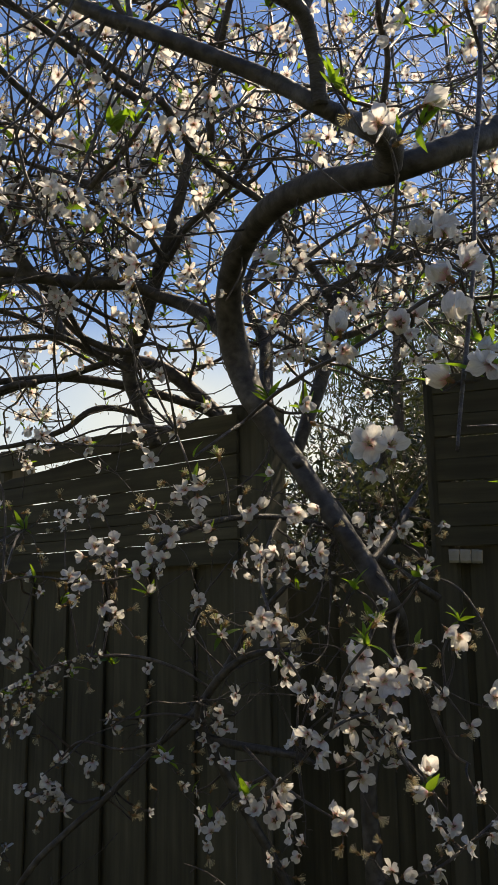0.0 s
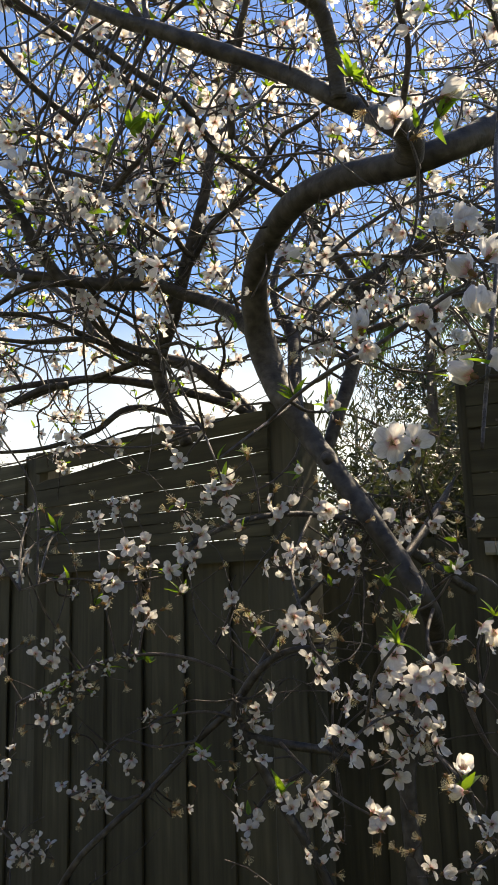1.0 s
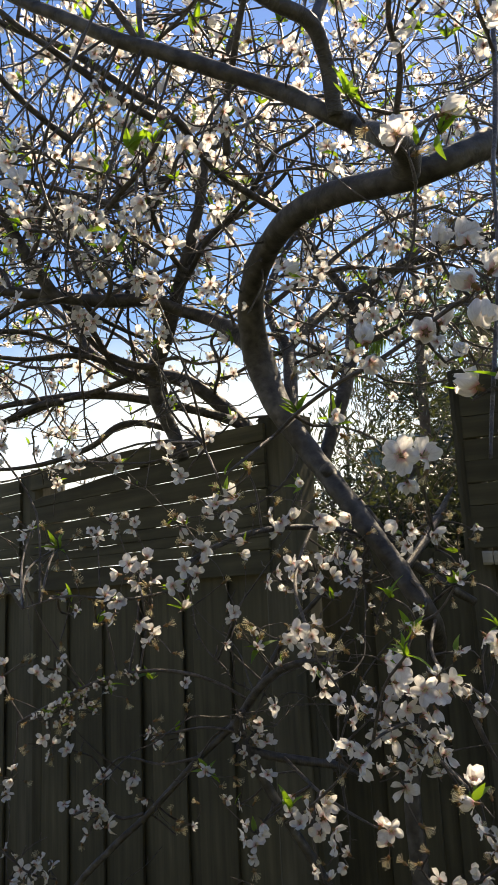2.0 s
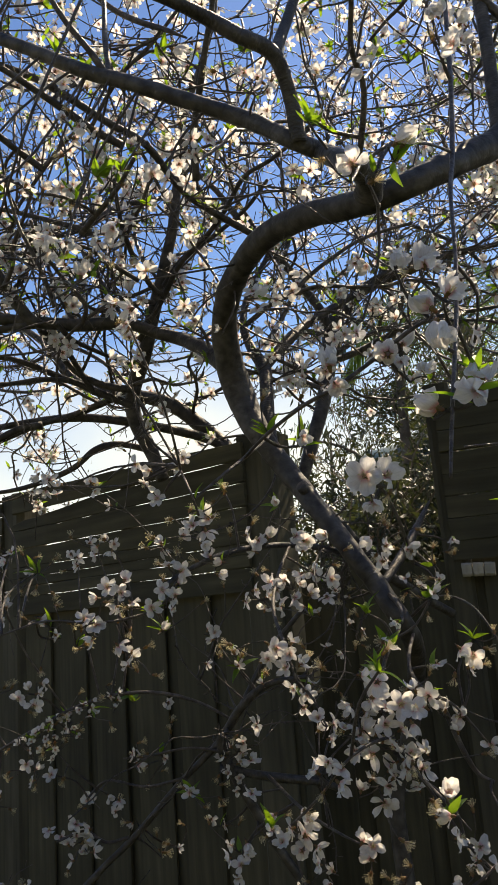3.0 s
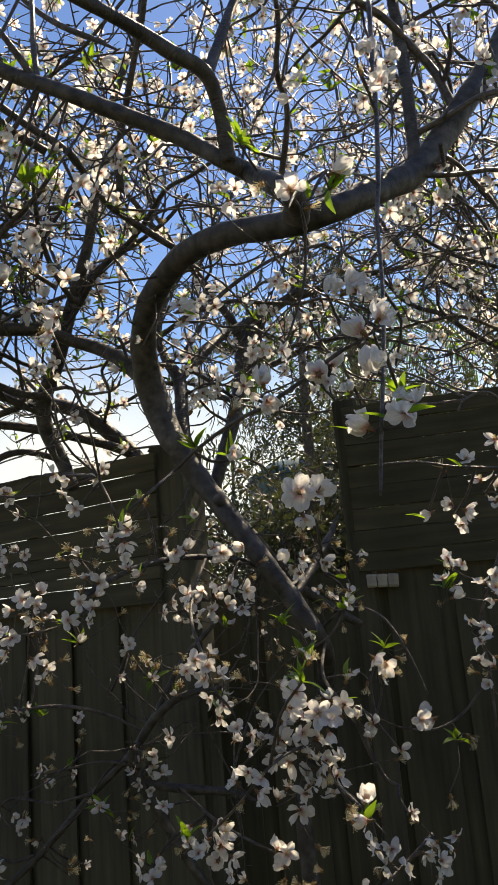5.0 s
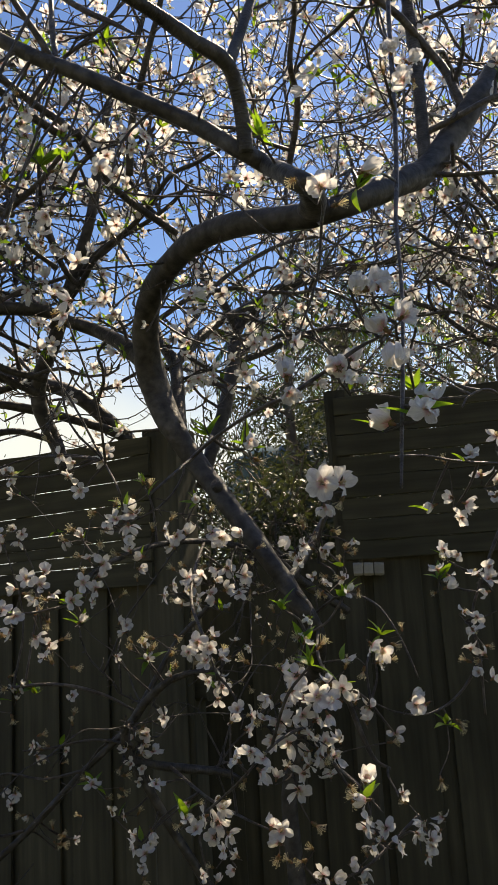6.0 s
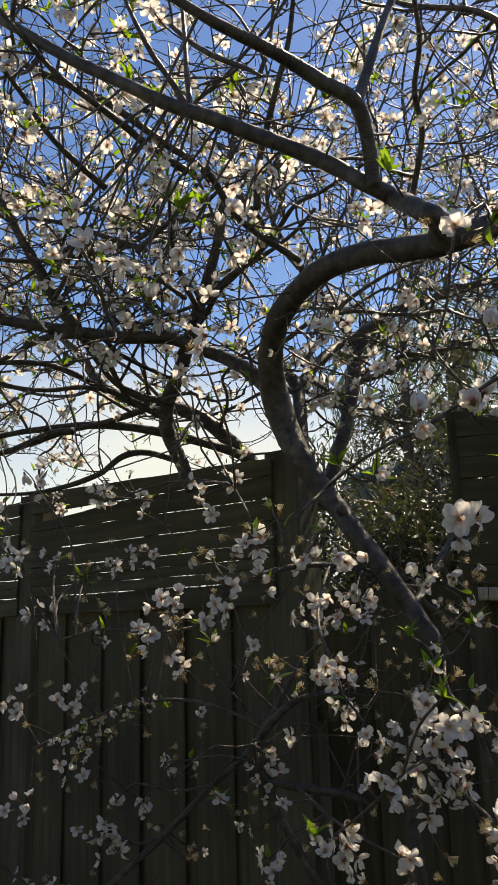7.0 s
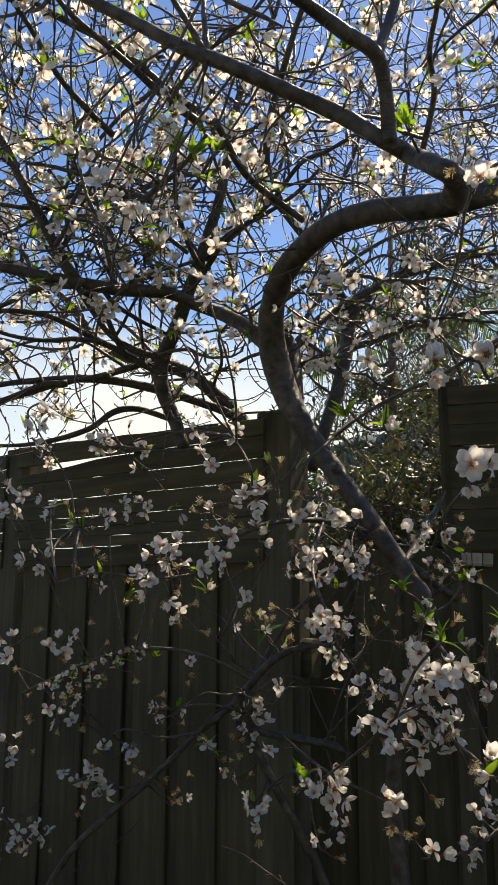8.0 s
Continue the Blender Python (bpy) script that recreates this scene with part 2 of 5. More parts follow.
RENDERED, bn, bl, bb = material("rough_render")
b_big, b_fine = noise_node(bn, bl, 1.5, 5, "Object"), noise_node(bn, bl, 60, 6, "Object")
b1 = ramp_node(bn, bl, b_fine.outputs["Fac"], [(0.3, (0.10, 0.097, 0.088)), (0.7, (0.17, 0.166, 0.15))])
b2 = ramp_node(bn, bl, b_big.outputs["Fac"], [(0.35, (0.75, 0.75, 0.75)), (0.65, (1.1, 1.1, 1.1))])
bl.new(mixed(bn, bl, b1.outputs[0], b2.outputs[0], "MULTIPLY", 1.0), bb.inputs["Base Color"])
bb.inputs["Roughness"].default_value = 0.9
bump_node(bn, bl, b_fine.outputs["Fac"], 0.5, 0.006, bb)


def blocking_wall(name, at, size, label):
    """A plain, unseen wall that closes the garden, added to hold back sky light."""
    bm = bmesh.new()
    bmesh.ops.create_cube(bm, size=1.0)
    bmesh.ops.scale(bm, vec=size, verts=bm.verts)
    bmesh.ops.bevel(bm, geom=bm.edges[:], offset=0.01, segments=1, affect="EDGES")
    me = bpy.data.meshes.new(name)
    bm.to_mesh(me)
    bm.free()
    me.materials.append(RENDERED)
    ob = new(name, me)
    ob.matrix_basis = pose(at[0], at[1], size[2] / 2 - 0.05)
    tagged(ob, label, "wall", kind="structure")


# both walls stay out of view; added to lessen skylight on fence and blossoms
blocking_wall("blocker_south", (0, -2.6, 0), (9.0, 0.24, 2.7), "unseen rendered wall behind the camera, added to hold back sky light")
blocking_wall("blocker_west", (-4.4, 0.75, 0), (0.24, 6.6, 2.2), "unseen rendered side wall, added to hold back sky light")


# ---- fences ----
def fence_run(label, start, angle, posts, bays, board_span, slats, boards_top, fall=False):
    """A board fence with a slatted screen on top. Its local x runs along the fence, local -y faces the garden with the camera."""
    base = thing("timber_fence", label, "fence", pose(start[0], start[1], 0, 0, 0, angle))
    for k, (s, top, wide) in enumerate(posts):
        me = board_mesh("post", top, wide, 0.09, POST, 31 + k, 0.002)
        child("post", me, base, pose(s, 0.030, top / 2, 0, -90, 0))
    s, k = board_span[0], 0
    kinds = [board_mesh("board", boards_top, 0.096, 0.0065, FENCE, 60 + v, 0.002) for v in range(5)]
    behind = board_mesh("backing_board", boards_top + 0.012, 0.093, 0.0065, FENCE, 66, 0.001)
    while s < board_span[1]:
        lap = rng.uniform(-0.002, 0.0006)
        child("backing_board", behind, base, pose(s + 0.0635, 0.0078, boards_top / 2, 0, -90, 0))
        child("board", kinds[k % 5], base, pose(s, lap, boards_top / 2 + rng.uniform(-0.0012, 0.001), 0, -90, rng.uniform(-0.8, 0.8)))
        s, k = s + 0.127, k + 1
    long = board_span[1] - board_span[0]
    mid = (board_span[1] + board_span[0]) / 2
    rail = board_mesh("rail", long, 0.07, 0.035, FENCE, 80, 0.002)
    for z in (0.35, 1.42):
        child("rail", rail, base, pose(mid, 0.045, z))
    for a, b in bays:
        low, high = slats[-1][0], slats[0][1]
        child("batten", board_mesh("batten", high - low - 0.03, 0.034, 0.02, FENCE, 85, 0.001), base, pose((a + b) / 2 + 0.03, -0.004, (high + low) / 2 - 0.012, 0, -90, 0))
        for k, (z0, z1, tilt, bite) in enumerate(slats):
            me = board_mesh("slat", b - a - 0.002, z1 - z0, 0.008, FENCE, 90 + k + int(10 * abs(a)), 0.0014, bite, 16, 0.02 if k == 0 and fall else 0.0)
            child("slat", me, base, pose((a + b) / 2, -0.0205 + 0.002 * (k % 2), (z0 + z1) / 2, 0, tilt, 0))
    return base


SLATS = [(1.8481, 1.900, -0.1, 0), (1.8041, 1.8460, -0.07, 0.024), (1.7581, 1.8021, 0.04, 0), (1.7131, 1.7564, 0.09, 0), (1.6881, 1.7118, -0.04, 0),
         (1.6669, 1.6875, 0.06, 0), (1.6428, 1.6659, -0.03, 0), (1.5990, 1.6417, 0.05, 0)]
# the near run, along the line y = 1.46 - 0.77 x
fence_run("dark timber fence of upright boards with a slatted screen on top", (0.706, 0.916), -37.6,
          [(-0.925, 1.896, 0.078), (-1.715, 1.90, 0.09), (-2.52, 1.90, 0.09), (-3.32, 1.9, 0.09)],
          [(-1.69, -0.935), (-2.495, -1.735), (-3.295, -2.54)], (-4.413, -0.86), SLATS, 1.602, True)
# the run behind it, past the gap
RSLATS = [(1.9240, 1.962, 0, 0), (1.8815, 1.9224, 0, 0), (1.8375, 1.8798, 0.06, 0), (1.7940, 1.8360, -0.05, 0), (1.7512, 1.7926, 0.08, 0),
          (1.7072, 1.7498, 0, 0), (1.6640, 1.7060, -0.06, 0), (1.6270, 1.6628, 0, 0)]
run = fence_run("dark timber fence run set back, slatted screen beside a tall post", (0.33, 1.545), -18,
                [(0.02, 1.98, 0.05), (0.80, 1.97, 0.09), (1.7, 1.97, 0.09), (2.6, 1.97, 0.09)],
                [(0.012, 0.80), (0.802, 1.70), (1.702, 2.6)], (-0.40, 3.0), RSLATS, 1.629)
# pale blocks on the boards' face imitate the light showing through a gap
block = board_mesh("packing_block", 0.0185, 0.025, 0.03, PALE, 5, 0.0008)
for k in range(3):
    child("packing_block", block, run, pose(0.036 + 0.0205 * k, -0.022, 1.608 - 0.001 * k, 0, 2 * k - 1, 0), "pale grey block standing in for the bright gap above the boards")


# ---- almond tree ----
tree = thing("almond_tree", "almond tree in full white bloom, dark bare limbs, beside the fence", "tree", pose(0.27, 1.16, 0))
SHIFT = np.array((-0.27, -1.16, 0.0))
samples = []  # places on the wood: x, y, z, radius, and the way it runs


def limb(name, rows, sides=14, steps=7, knobs=0.10, label=""):
    path = smooth_path(rows, steps)
    d0, d1 = path[0] - path[1], path[-1] - path[-2]
    capped = np.vstack([path[0] + d0 / 400, path, path[-1] + d1 / 400])
    capped[0, 3] = capped[-1, 3] = 0.0004
    v, f, uv = tube(capped, sides, knobs)
    me = mesh_of(name, (v + SHIFT).tolist(), f.tolist(), [BARK if path[:, 3].mean() > 0.004 else TWIG], uv)
    child(name, me, tree, label=label)
    way = np.gradient(path[:, :3], axis=0)
    for p, d in zip(path, way):
        samples.append((p, d / (np.linalg.norm(d) + 1e-9)))
    return path


big = []
big.append(limb("main_limb", [(0.27, 1.16, -0.05, 0.042), (0.215, 1.2, 0.5, 0.03), (0.165, 1.24, 0.95, 0.018), (0.146, 1.26, 1.241, 0.0122), (0.166, 1.25, 1.327, 0.0125), (0.184, 1.22, 1.409, 0.0131), (0.183, 1.145, 1.481, 0.0135), (0.162, 1.083, 1.525, 0.014), (0.134, 1.1, 1.58, 0.0141), (0.107, 1.11, 1.625, 0.0139), (0.066, 1.141, 1.696, 0.0151), (0.023, 1.181, 1.771, 0.0165), (-0.013, 1.187, 1.831, 0.0195), (-0.036, 1.2, 1.896, 0.0232), (-0.05, 1.178, 1.95, 0.0215), (-0.049, 1.122, 1.999, 0.0192), (-0.026, 1.051, 2.029, 0.018), (0.013, 0.955, 2.034, 0.0164), (0.062, 0.886, 2.025, 0.0159), (0.112, 0.833, 2.006, 0.0154), (0.151, 0.797, 1.996, 0.0148), (0.203, 0.792, 2.014, 0.0153), (0.256, 0.816, 2.047, 0.0163), (0.312, 0.845, 2.089, 0.0175), (0.399, 0.862, 2.203, 0.016), (0.457, 0.88, 2.287, 0.0151), (0.53, 0.907, 2.413, 0.0136), (0.612, 0.954, 2.604, 0.0116)], 24, 8))
big.append(limb("limb", [(0.125, 0.742, 1.967, 0.0155), (0.125, 0.726, 1.972, 0.0138), (0.117, 0.709, 1.977, 0.0125), (0.101, 0.698, 1.98, 0.0112), (0.086, 0.77, 2.039, 0.0106), (0.056, 0.766, 2.054, 0.0101), (0.003, 0.79, 2.104, 0.0096), (-0.054, 0.796, 2.135, 0.0094), (-0.123, 0.796, 2.167, 0.0091), (-0.176, 0.8, 2.191, 0.0086), (-0.23, 0.806, 2.226, 0.0081), (-0.303, 0.822, 2.277, 0.0076), (-0.389, 0.845, 2.35, 0.0066), (-0.532, 0.886, 2.472, 0.0054)], 14, 7))
big.append(limb("limb", [(0.061, 0.761, 2.048, 0.0092), (0.056, 0.746, 2.085, 0.0085), (0.046, 0.724, 2.117, 0.008), (0.032, 0.71, 2.129, 0.0084), (0.004, 0.699, 2.138, 0.0082), (-0.027, 0.689, 2.154, 0.0079), (-0.06, 0.667, 2.159, 0.0071), (-0.106, 0.642, 2.166, 0.006), (-0.161, 0.626, 2.194, 0.0049), (-0.227, 0.616, 2.249, 0.004)], 12, 7))
big.append(limb("limb", [(0.04, 0.719, 2.126, 0.0067), (0.056, 0.738, 2.176, 0.0063), (0.071, 0.752, 2.224, 0.0059), (0.097, 0.78, 2.301, 0.005), (0.134, 0.808, 2.4, 0.0043), (0.174, 0.846, 2.553, 0.0033)], 10, 6))
big.append(limb("limb", [(0.305, 0.845, 2.093, 0.0084), (0.309, 0.849, 2.145, 0.0085), (0.312, 0.853, 2.211, 0.0082), (0.315, 0.862, 2.293, 0.0083), (0.315, 0.869, 2.385, 0.0075), (0.321, 0.896, 2.561, 0.0057)], 10, 6))
big.append(limb("limb", [(-0.05, 1.18, 1.938, 0.017), (-0.092, 1.245, 1.994, 0.0135), (-0.134, 1.3, 2.035, 0.0121), (-0.178, 1.31, 2.055, 0.0112), (-0.231, 1.3, 2.074, 0.0116), (-0.317, 1.29, 2.075, 0.0115), (-0.393, 1.28, 2.084, 0.0105), (-0.487, 1.27, 2.098, 0.0091), (-0.599, 1.26, 2.12, 0.0077), (-0.73, 1.25, 2.137, 0.0054)], 10, 6))
big.append(limb("limb", [(-0.207, 1.5, 1.825, 0.0129), (-0.227, 1.5, 1.883, 0.0139), (-0.252, 1.48, 1.942, 0.0148), (-0.25, 1.46, 1.999, 0.0146), (-0.217, 1.42, 2.062, 0.0142), (-0.197, 1.4, 2.121, 0.013), (-0.175, 1.37, 2.175, 0.0117), (-0.141, 1.33, 2.266, 0.0095), (-0.12, 1.3, 2.373, 0.0084), (-0.103, 1.28, 2.462, 0.0069), (-0.064, 1.25, 2.542, 0.0054), (-0.031, 1.22, 2.621, 0.0039), (-0.01, 1.2, 2.769, 0.003)], 12, 6))
big.append(limb("limb", [(-0.053, 1.62, 1.846, 0.015), (-0.09, 1.62, 1.909, 0.0162), (-0.135, 1.62, 1.956, 0.0162), (-0.198, 1.62, 2.01, 0.0162), (-0.265, 1.63, 2.037, 0.014), (-0.348, 1.65, 2.06, 0.0118), (-0.422, 1.68, 2.106, 0.0108), (-0.477, 1.7, 2.188, 0.0091), (-0.541, 1.72, 2.249, 0.0074), (-0.644, 1.75, 2.326, 0.0056), (-0.848, 1.78, 2.414, 0.0038)], 12, 6))
big.append(limb("limb", [(-0.016, 1.63, 1.875, 0.0116), (-0.068, 1.62, 1.895, 0.011), (-0.129, 1.6, 1.926, 0.0103), (-0.212, 1.57, 1.947, 0.0095), (-0.283, 1.55, 1.962, 0.0094), (-0.374, 1.55, 1.978, 0.0089), (-0.466, 1.55, 1.978, 0.0077), (-0.574, 1.56, 1.971, 0.0061), (-0.717, 1.57, 1.949, 0.005), (-0.861, 1.58, 1.951, 0.004)], 10, 6))
big.append(limb("limb", [(-0.22, 1.42, 2.056, 0.0041), (-0.245, 1.46, 2.033, 0.0068), (-0.271, 1.5, 2.012, 0.0075), (-0.369, 1.53, 1.984, 0.0066), (-0.467, 1.55, 1.969, 0.0055), (-0.569, 1.58, 1.945, 0.0045), (-0.729, 1.6, 1.908, 0.0029)], 10, 5))
big.append(limb("limb", [(-0.239, 1.66, 1.917, 0.0071), (-0.317, 1.66, 1.941, 0.0071), (-0.372, 1.66, 1.934, 0.0071), (-0.422, 1.66, 1.897, 0.0065), (-0.504, 1.67, 1.871, 0.0054), (-0.593, 1.68, 1.86, 0.0042), (-0.736, 1.7, 1.865, 0.003)], 10, 5))
big.append(limb("limb", [(0.007, 1.3, 1.822, 0.0121), (0.005, 1.33, 1.889, 0.0128), (0.007, 1.38, 1.954, 0.0128), (0.006, 1.42, 2.01, 0.0122), (-0.017, 1.45, 2.066, 0.0093), (-0.027, 1.47, 2.123, 0.0079), (-0.012, 1.5, 2.194, 0.0064), (0.029, 1.53, 2.28, 0.0055), (0.071, 1.55, 2.364, 0.0044)], 12, 6))
big.append(limb("limb", [(0.006, 1.42, 2.008, 0.0101), (0.037, 1.46, 2.053, 0.0109), (0.078, 1.5, 2.104, 0.0107), (0.124, 1.54, 2.147, 0.0088), (0.216, 1.58, 2.209, 0.0073), (0.311, 1.6, 2.276, 0.0057)], 10, 6))
big.append(limb("limb", [(0.06, 1.6, 1.798, 0.0126), (0.089, 1.62, 1.883, 0.0145), (0.127, 1.66, 1.988, 0.016), (0.156, 1.7, 2.102, 0.017), (0.17, 1.72, 2.19, 0.0172), (0.213, 1.73, 2.239, 0.0136), (0.279, 1.74, 2.294, 0.0124), (0.364, 1.75, 2.324, 0.0106), (0.465, 1.76, 2.36, 0.0088), (0.596, 1.78, 2.388, 0.0064), (0.761, 1.8, 2.429, 0.0045), (0.947, 1.83, 2.46, 0.002)], 12, 6))
big.append(limb("limb", [(0.168, 1.72, 2.176, 0.0135), (0.145, 1.7, 2.232, 0.0109), (0.104, 1.68, 2.289, 0.0102), (0.063, 1.65, 2.341, 0.0094), (0.016, 1.62, 2.385, 0.0081), (-0.03, 1.6, 2.433, 0.0074), (-0.069, 1.58, 2.487, 0.0062), (-0.126, 1.56, 2.536, 0.0045)], 10, 6))
big.append(limb("limb", [(0.167, 1.72, 2.108, 0.0086), (0.236, 1.74, 2.136, 0.0081), (0.336, 1.76, 2.184, 0.0075), (0.451, 1.78, 2.218, 0.0064), (0.581, 1.8, 2.237, 0.0045), (0.744, 1.82, 2.275, 0.0029), (0.922, 1.84, 2.292, 0.0016)], 10, 6))
big.append(limb("limb", [(-0.573, 1.2, 2.203, 0.0034), (-0.468, 1.22, 2.194, 0.0039), (-0.362, 1.25, 2.221, 0.0045), (-0.295, 1.3, 2.269, 0.0056), (-0.241, 1.35, 2.331, 0.0058), (-0.181, 1.38, 2.355, 0.0049), (-0.116, 1.4, 2.385, 0.0035)], 10, 6))
big.append(limb("limb", [(-0.153, 0.8, 2.184, 0.0043), (-0.171, 0.783, 2.209, 0.0039), (-0.192, 0.766, 2.234, 0.0036), (-0.212, 0.748, 2.269, 0.0027), (-0.244, 0.731, 2.345, 0.0018)], 10, 5))
big.append(limb("limb", [(-0.149, 0.796, 2.178, 0.0034), (-0.155, 0.809, 2.241, 0.0035), (-0.158, 0.827, 2.304, 0.003), (-0.164, 0.844, 2.388, 0.0024), (-0.176, 0.87, 2.541, 0.0018)], 10, 5))
big.append(limb("limb", [(-0.594, 0.99, 2.55, 0.0042), (-0.469, 1, 2.449, 0.005), (-0.376, 1.02, 2.403, 0.0055), (-0.309, 1.05, 2.387, 0.006), (-0.265, 1.08, 2.37, 0.0062), (-0.213, 1.12, 2.349, 0.0064), (-0.164, 1.15, 2.329, 0.0062), (-0.142, 1.18, 2.31, 0.0051)], 10, 5))
big.append(limb("limb", [(0.083, 1.2, 0.955, 0.0077), (0.025, 1.22, 1.128, 0.007), (-0.044, 1.2, 1.254, 0.0069), (-0.099, 1.18, 1.366, 0.007), (-0.085, 1.15, 1.406, 0.0062), (-0.053, 1.12, 1.444, 0.0057), (-0.019, 1.1, 1.463, 0.0047), (0.028, 1.09, 1.468, 0.0032)], 10, 6))
big.append(limb("limb", [(-0.477, 1.3, 0.945, 0.0051), (-0.368, 1.27, 1.131, 0.005), (-0.303, 1.25, 1.2, 0.0049), (-0.242, 1.24, 1.251, 0.0049), (-0.16, 1.21, 1.331, 0.005), (-0.097, 1.18, 1.388, 0.0048), (-0.063, 1.2, 1.437, 0.0043), (-0.025, 1.2, 1.498, 0.0039), (0.011, 1.18, 1.536, 0.0038), (0.033, 1.17, 1.558, 0.0033)], 10, 6))
big.append(limb("limb", [(0.07, 1.18, 1.302, 0.0026), (0.036, 1.18, 1.318, 0.0058), (-0.038, 1.18, 1.331, 0.0063), (-0.105, 1.19, 1.346, 0.0054)], 10, 5))
big.append(limb("limb", [(0.132, 1.19, 1.617, 0.0068), (0.084, 1.14, 1.635, 0.0049), (0.019, 1.08, 1.643, 0.0042), (-0.033, 1.03, 1.639, 0.004), (-0.075, 0.99, 1.628, 0.0039), (-0.115, 0.96, 1.609, 0.0034), (-0.143, 0.94, 1.59, 0.0024)], 10, 6))
big.append(limb("limb", [(0.149, 1.16, 1.581, 0.0062), (0.189, 1.2, 1.626, 0.0069), (0.221, 1.24, 1.666, 0.0062), (0.255, 1.28, 1.713, 0.0018)], 10, 5))
big.append(limb("limb", [(-0.382, 1.272, 2.074, 0.0115), (-0.398, 1.259, 2.092, 0.0109), (-0.414, 1.245, 2.117, 0.0102), (-0.433, 1.228, 2.152, 0.0096), (-0.453, 1.212, 2.188, 0.0089), (-0.472, 1.195, 2.224, 0.0083), (-0.503, 1.173, 2.285, 0.0076), (-0.543, 1.148, 2.359, 0.007)], 10, 5))
big.append(limb("limb", [(-0.452, 1.533, 1.965, 0.008), (-0.499, 1.536, 1.961, 0.0074), (-0.547, 1.54, 1.943, 0.0068), (-0.595, 1.545, 1.927, 0.0062), (-0.666, 1.547, 1.916, 0.0056), (-0.761, 1.546, 1.914, 0.005)], 10, 5))
big.append(limb("limb", [(-0.249, 1.463, 1.967, 0.0085), (-0.285, 1.449, 1.982, 0.0079), (-0.315, 1.436, 1.995, 0.0074), (-0.344, 1.423, 2.008, 0.0068), (-0.384, 1.409, 2.024, 0.0063), (-0.434, 1.393, 2.047, 0.0057), (-0.472, 1.38, 2.058, 0.0051), (-0.521, 1.368, 2.06, 0.0046), (-0.591, 1.356, 2.055, 0.004)], 10, 5))
big.append(limb("limb", [(-0.32, 1.434, 1.992, 0.006), (-0.337, 1.401, 2.023, 0.0056), (-0.348, 1.371, 2.046, 0.0052), (-0.366, 1.34, 2.072, 0.0049), (-0.389, 1.311, 2.079, 0.0045)], 10, 5))
big.append(limb("limb", [(-0.36, 1.398, 2.01, 0.005), (-0.407, 1.377, 2.01, 0.0046), (-0.464, 1.358, 2.0, 0.0043), (-0.519, 1.337, 2.002, 0.0039), (-0.581, 1.312, 2.018, 0.0035)], 10, 5))
big.append(limb("limb", [(-0.385, 1.272, 2.074, 0.007), (-0.439, 1.279, 2.076, 0.0063), (-0.477, 1.289, 2.067, 0.0055), (-0.506, 1.299, 2.055, 0.0047), (-0.571, 1.311, 2.028, 0.004)], 10, 5))
big.append(limb("limb", [(-0.346, 1.264, 2.071, 0.005), (-0.329, 1.307, 2.055, 0.0046), (-0.311, 1.346, 2.053, 0.0043), (-0.283, 1.387, 2.048, 0.0039), (-0.243, 1.429, 2.041, 0.0035)], 10, 5))
big.append(limb("limb", [(-0.3, 1.259, 2.061, 0.0045), (-0.285, 1.227, 2.082, 0.0041), (-0.306, 1.192, 2.109, 0.0037), (-0.318, 1.16, 2.124, 0.0033), (-0.329, 1.128, 2.14, 0.0029), (-0.335, 1.093, 2.173, 0.0025)], 10, 5))
big.append(limb("limb", [(-0.414, 1.201, 2.116, 0.0045), (-0.391, 1.173, 2.138, 0.004), (-0.377, 1.143, 2.165, 0.0035), (-0.353, 1.114, 2.188, 0.003), (-0.326, 1.084, 2.224, 0.0025)], 10, 5))
big.append(limb("limb", [(-0.159, 1.334, 2.137, 0.006), (-0.175, 1.299, 2.13, 0.0054), (-0.198, 1.257, 2.162, 0.0048), (-0.21, 1.216, 2.193, 0.0042), (-0.213, 1.176, 2.222, 0.0036), (-0.211, 1.135, 2.257, 0.003)], 10, 5))
big.append(limb("limb", [(-0.163, 1.331, 2.152, 0.0058), (-0.132, 1.303, 2.18, 0.0052), (-0.1, 1.277, 2.193, 0.0047), (-0.055, 1.253, 2.208, 0.0041), (-0.001, 1.226, 2.236, 0.0036), (0.038, 1.197, 2.268, 0.003)], 10, 5))
big.append(limb("limb", [(-0.246, 1.102, 2.149, 0.0052), (-0.272, 1.118, 2.168, 0.0048), (-0.311, 1.132, 2.189, 0.0043), (-0.36, 1.145, 2.214, 0.0039), (-0.411, 1.158, 2.236, 0.0034), (-0.464, 1.173, 2.252, 0.003)], 10, 5))
big.append(limb("limb", [(-0.259, 1.102, 2.147, 0.005), (-0.234, 1.076, 2.157, 0.0045), (-0.212, 1.051, 2.161, 0.004), (-0.183, 1.024, 2.177, 0.0035), (-0.155, 0.996, 2.201, 0.003)], 10, 5))
big.append(limb("limb", [(-0.191, 1.214, 2.113, 0.0042), (-0.223, 1.192, 2.13, 0.0039), (-0.243, 1.172, 2.142, 0.0036), (-0.271, 1.151, 2.152, 0.0033), (-0.311, 1.133, 2.147, 0.0031), (-0.351, 1.117, 2.13, 0.0028), (-0.397, 1.098, 2.129, 0.0025)], 10, 5))
big.append(limb("limb", [(-0.219, 1.37, 2.067, 0.0056), (-0.162, 1.32, 2.13, 0.0052), (-0.129, 1.276, 2.163, 0.0049), (-0.079, 1.234, 2.189, 0.0045), (-0.044, 1.193, 2.206, 0.0041), (-0.002, 1.148, 2.246, 0.0037), (0.043, 1.11, 2.25, 0.0034), (0.105, 1.069, 2.271, 0.003)], 10, 5))
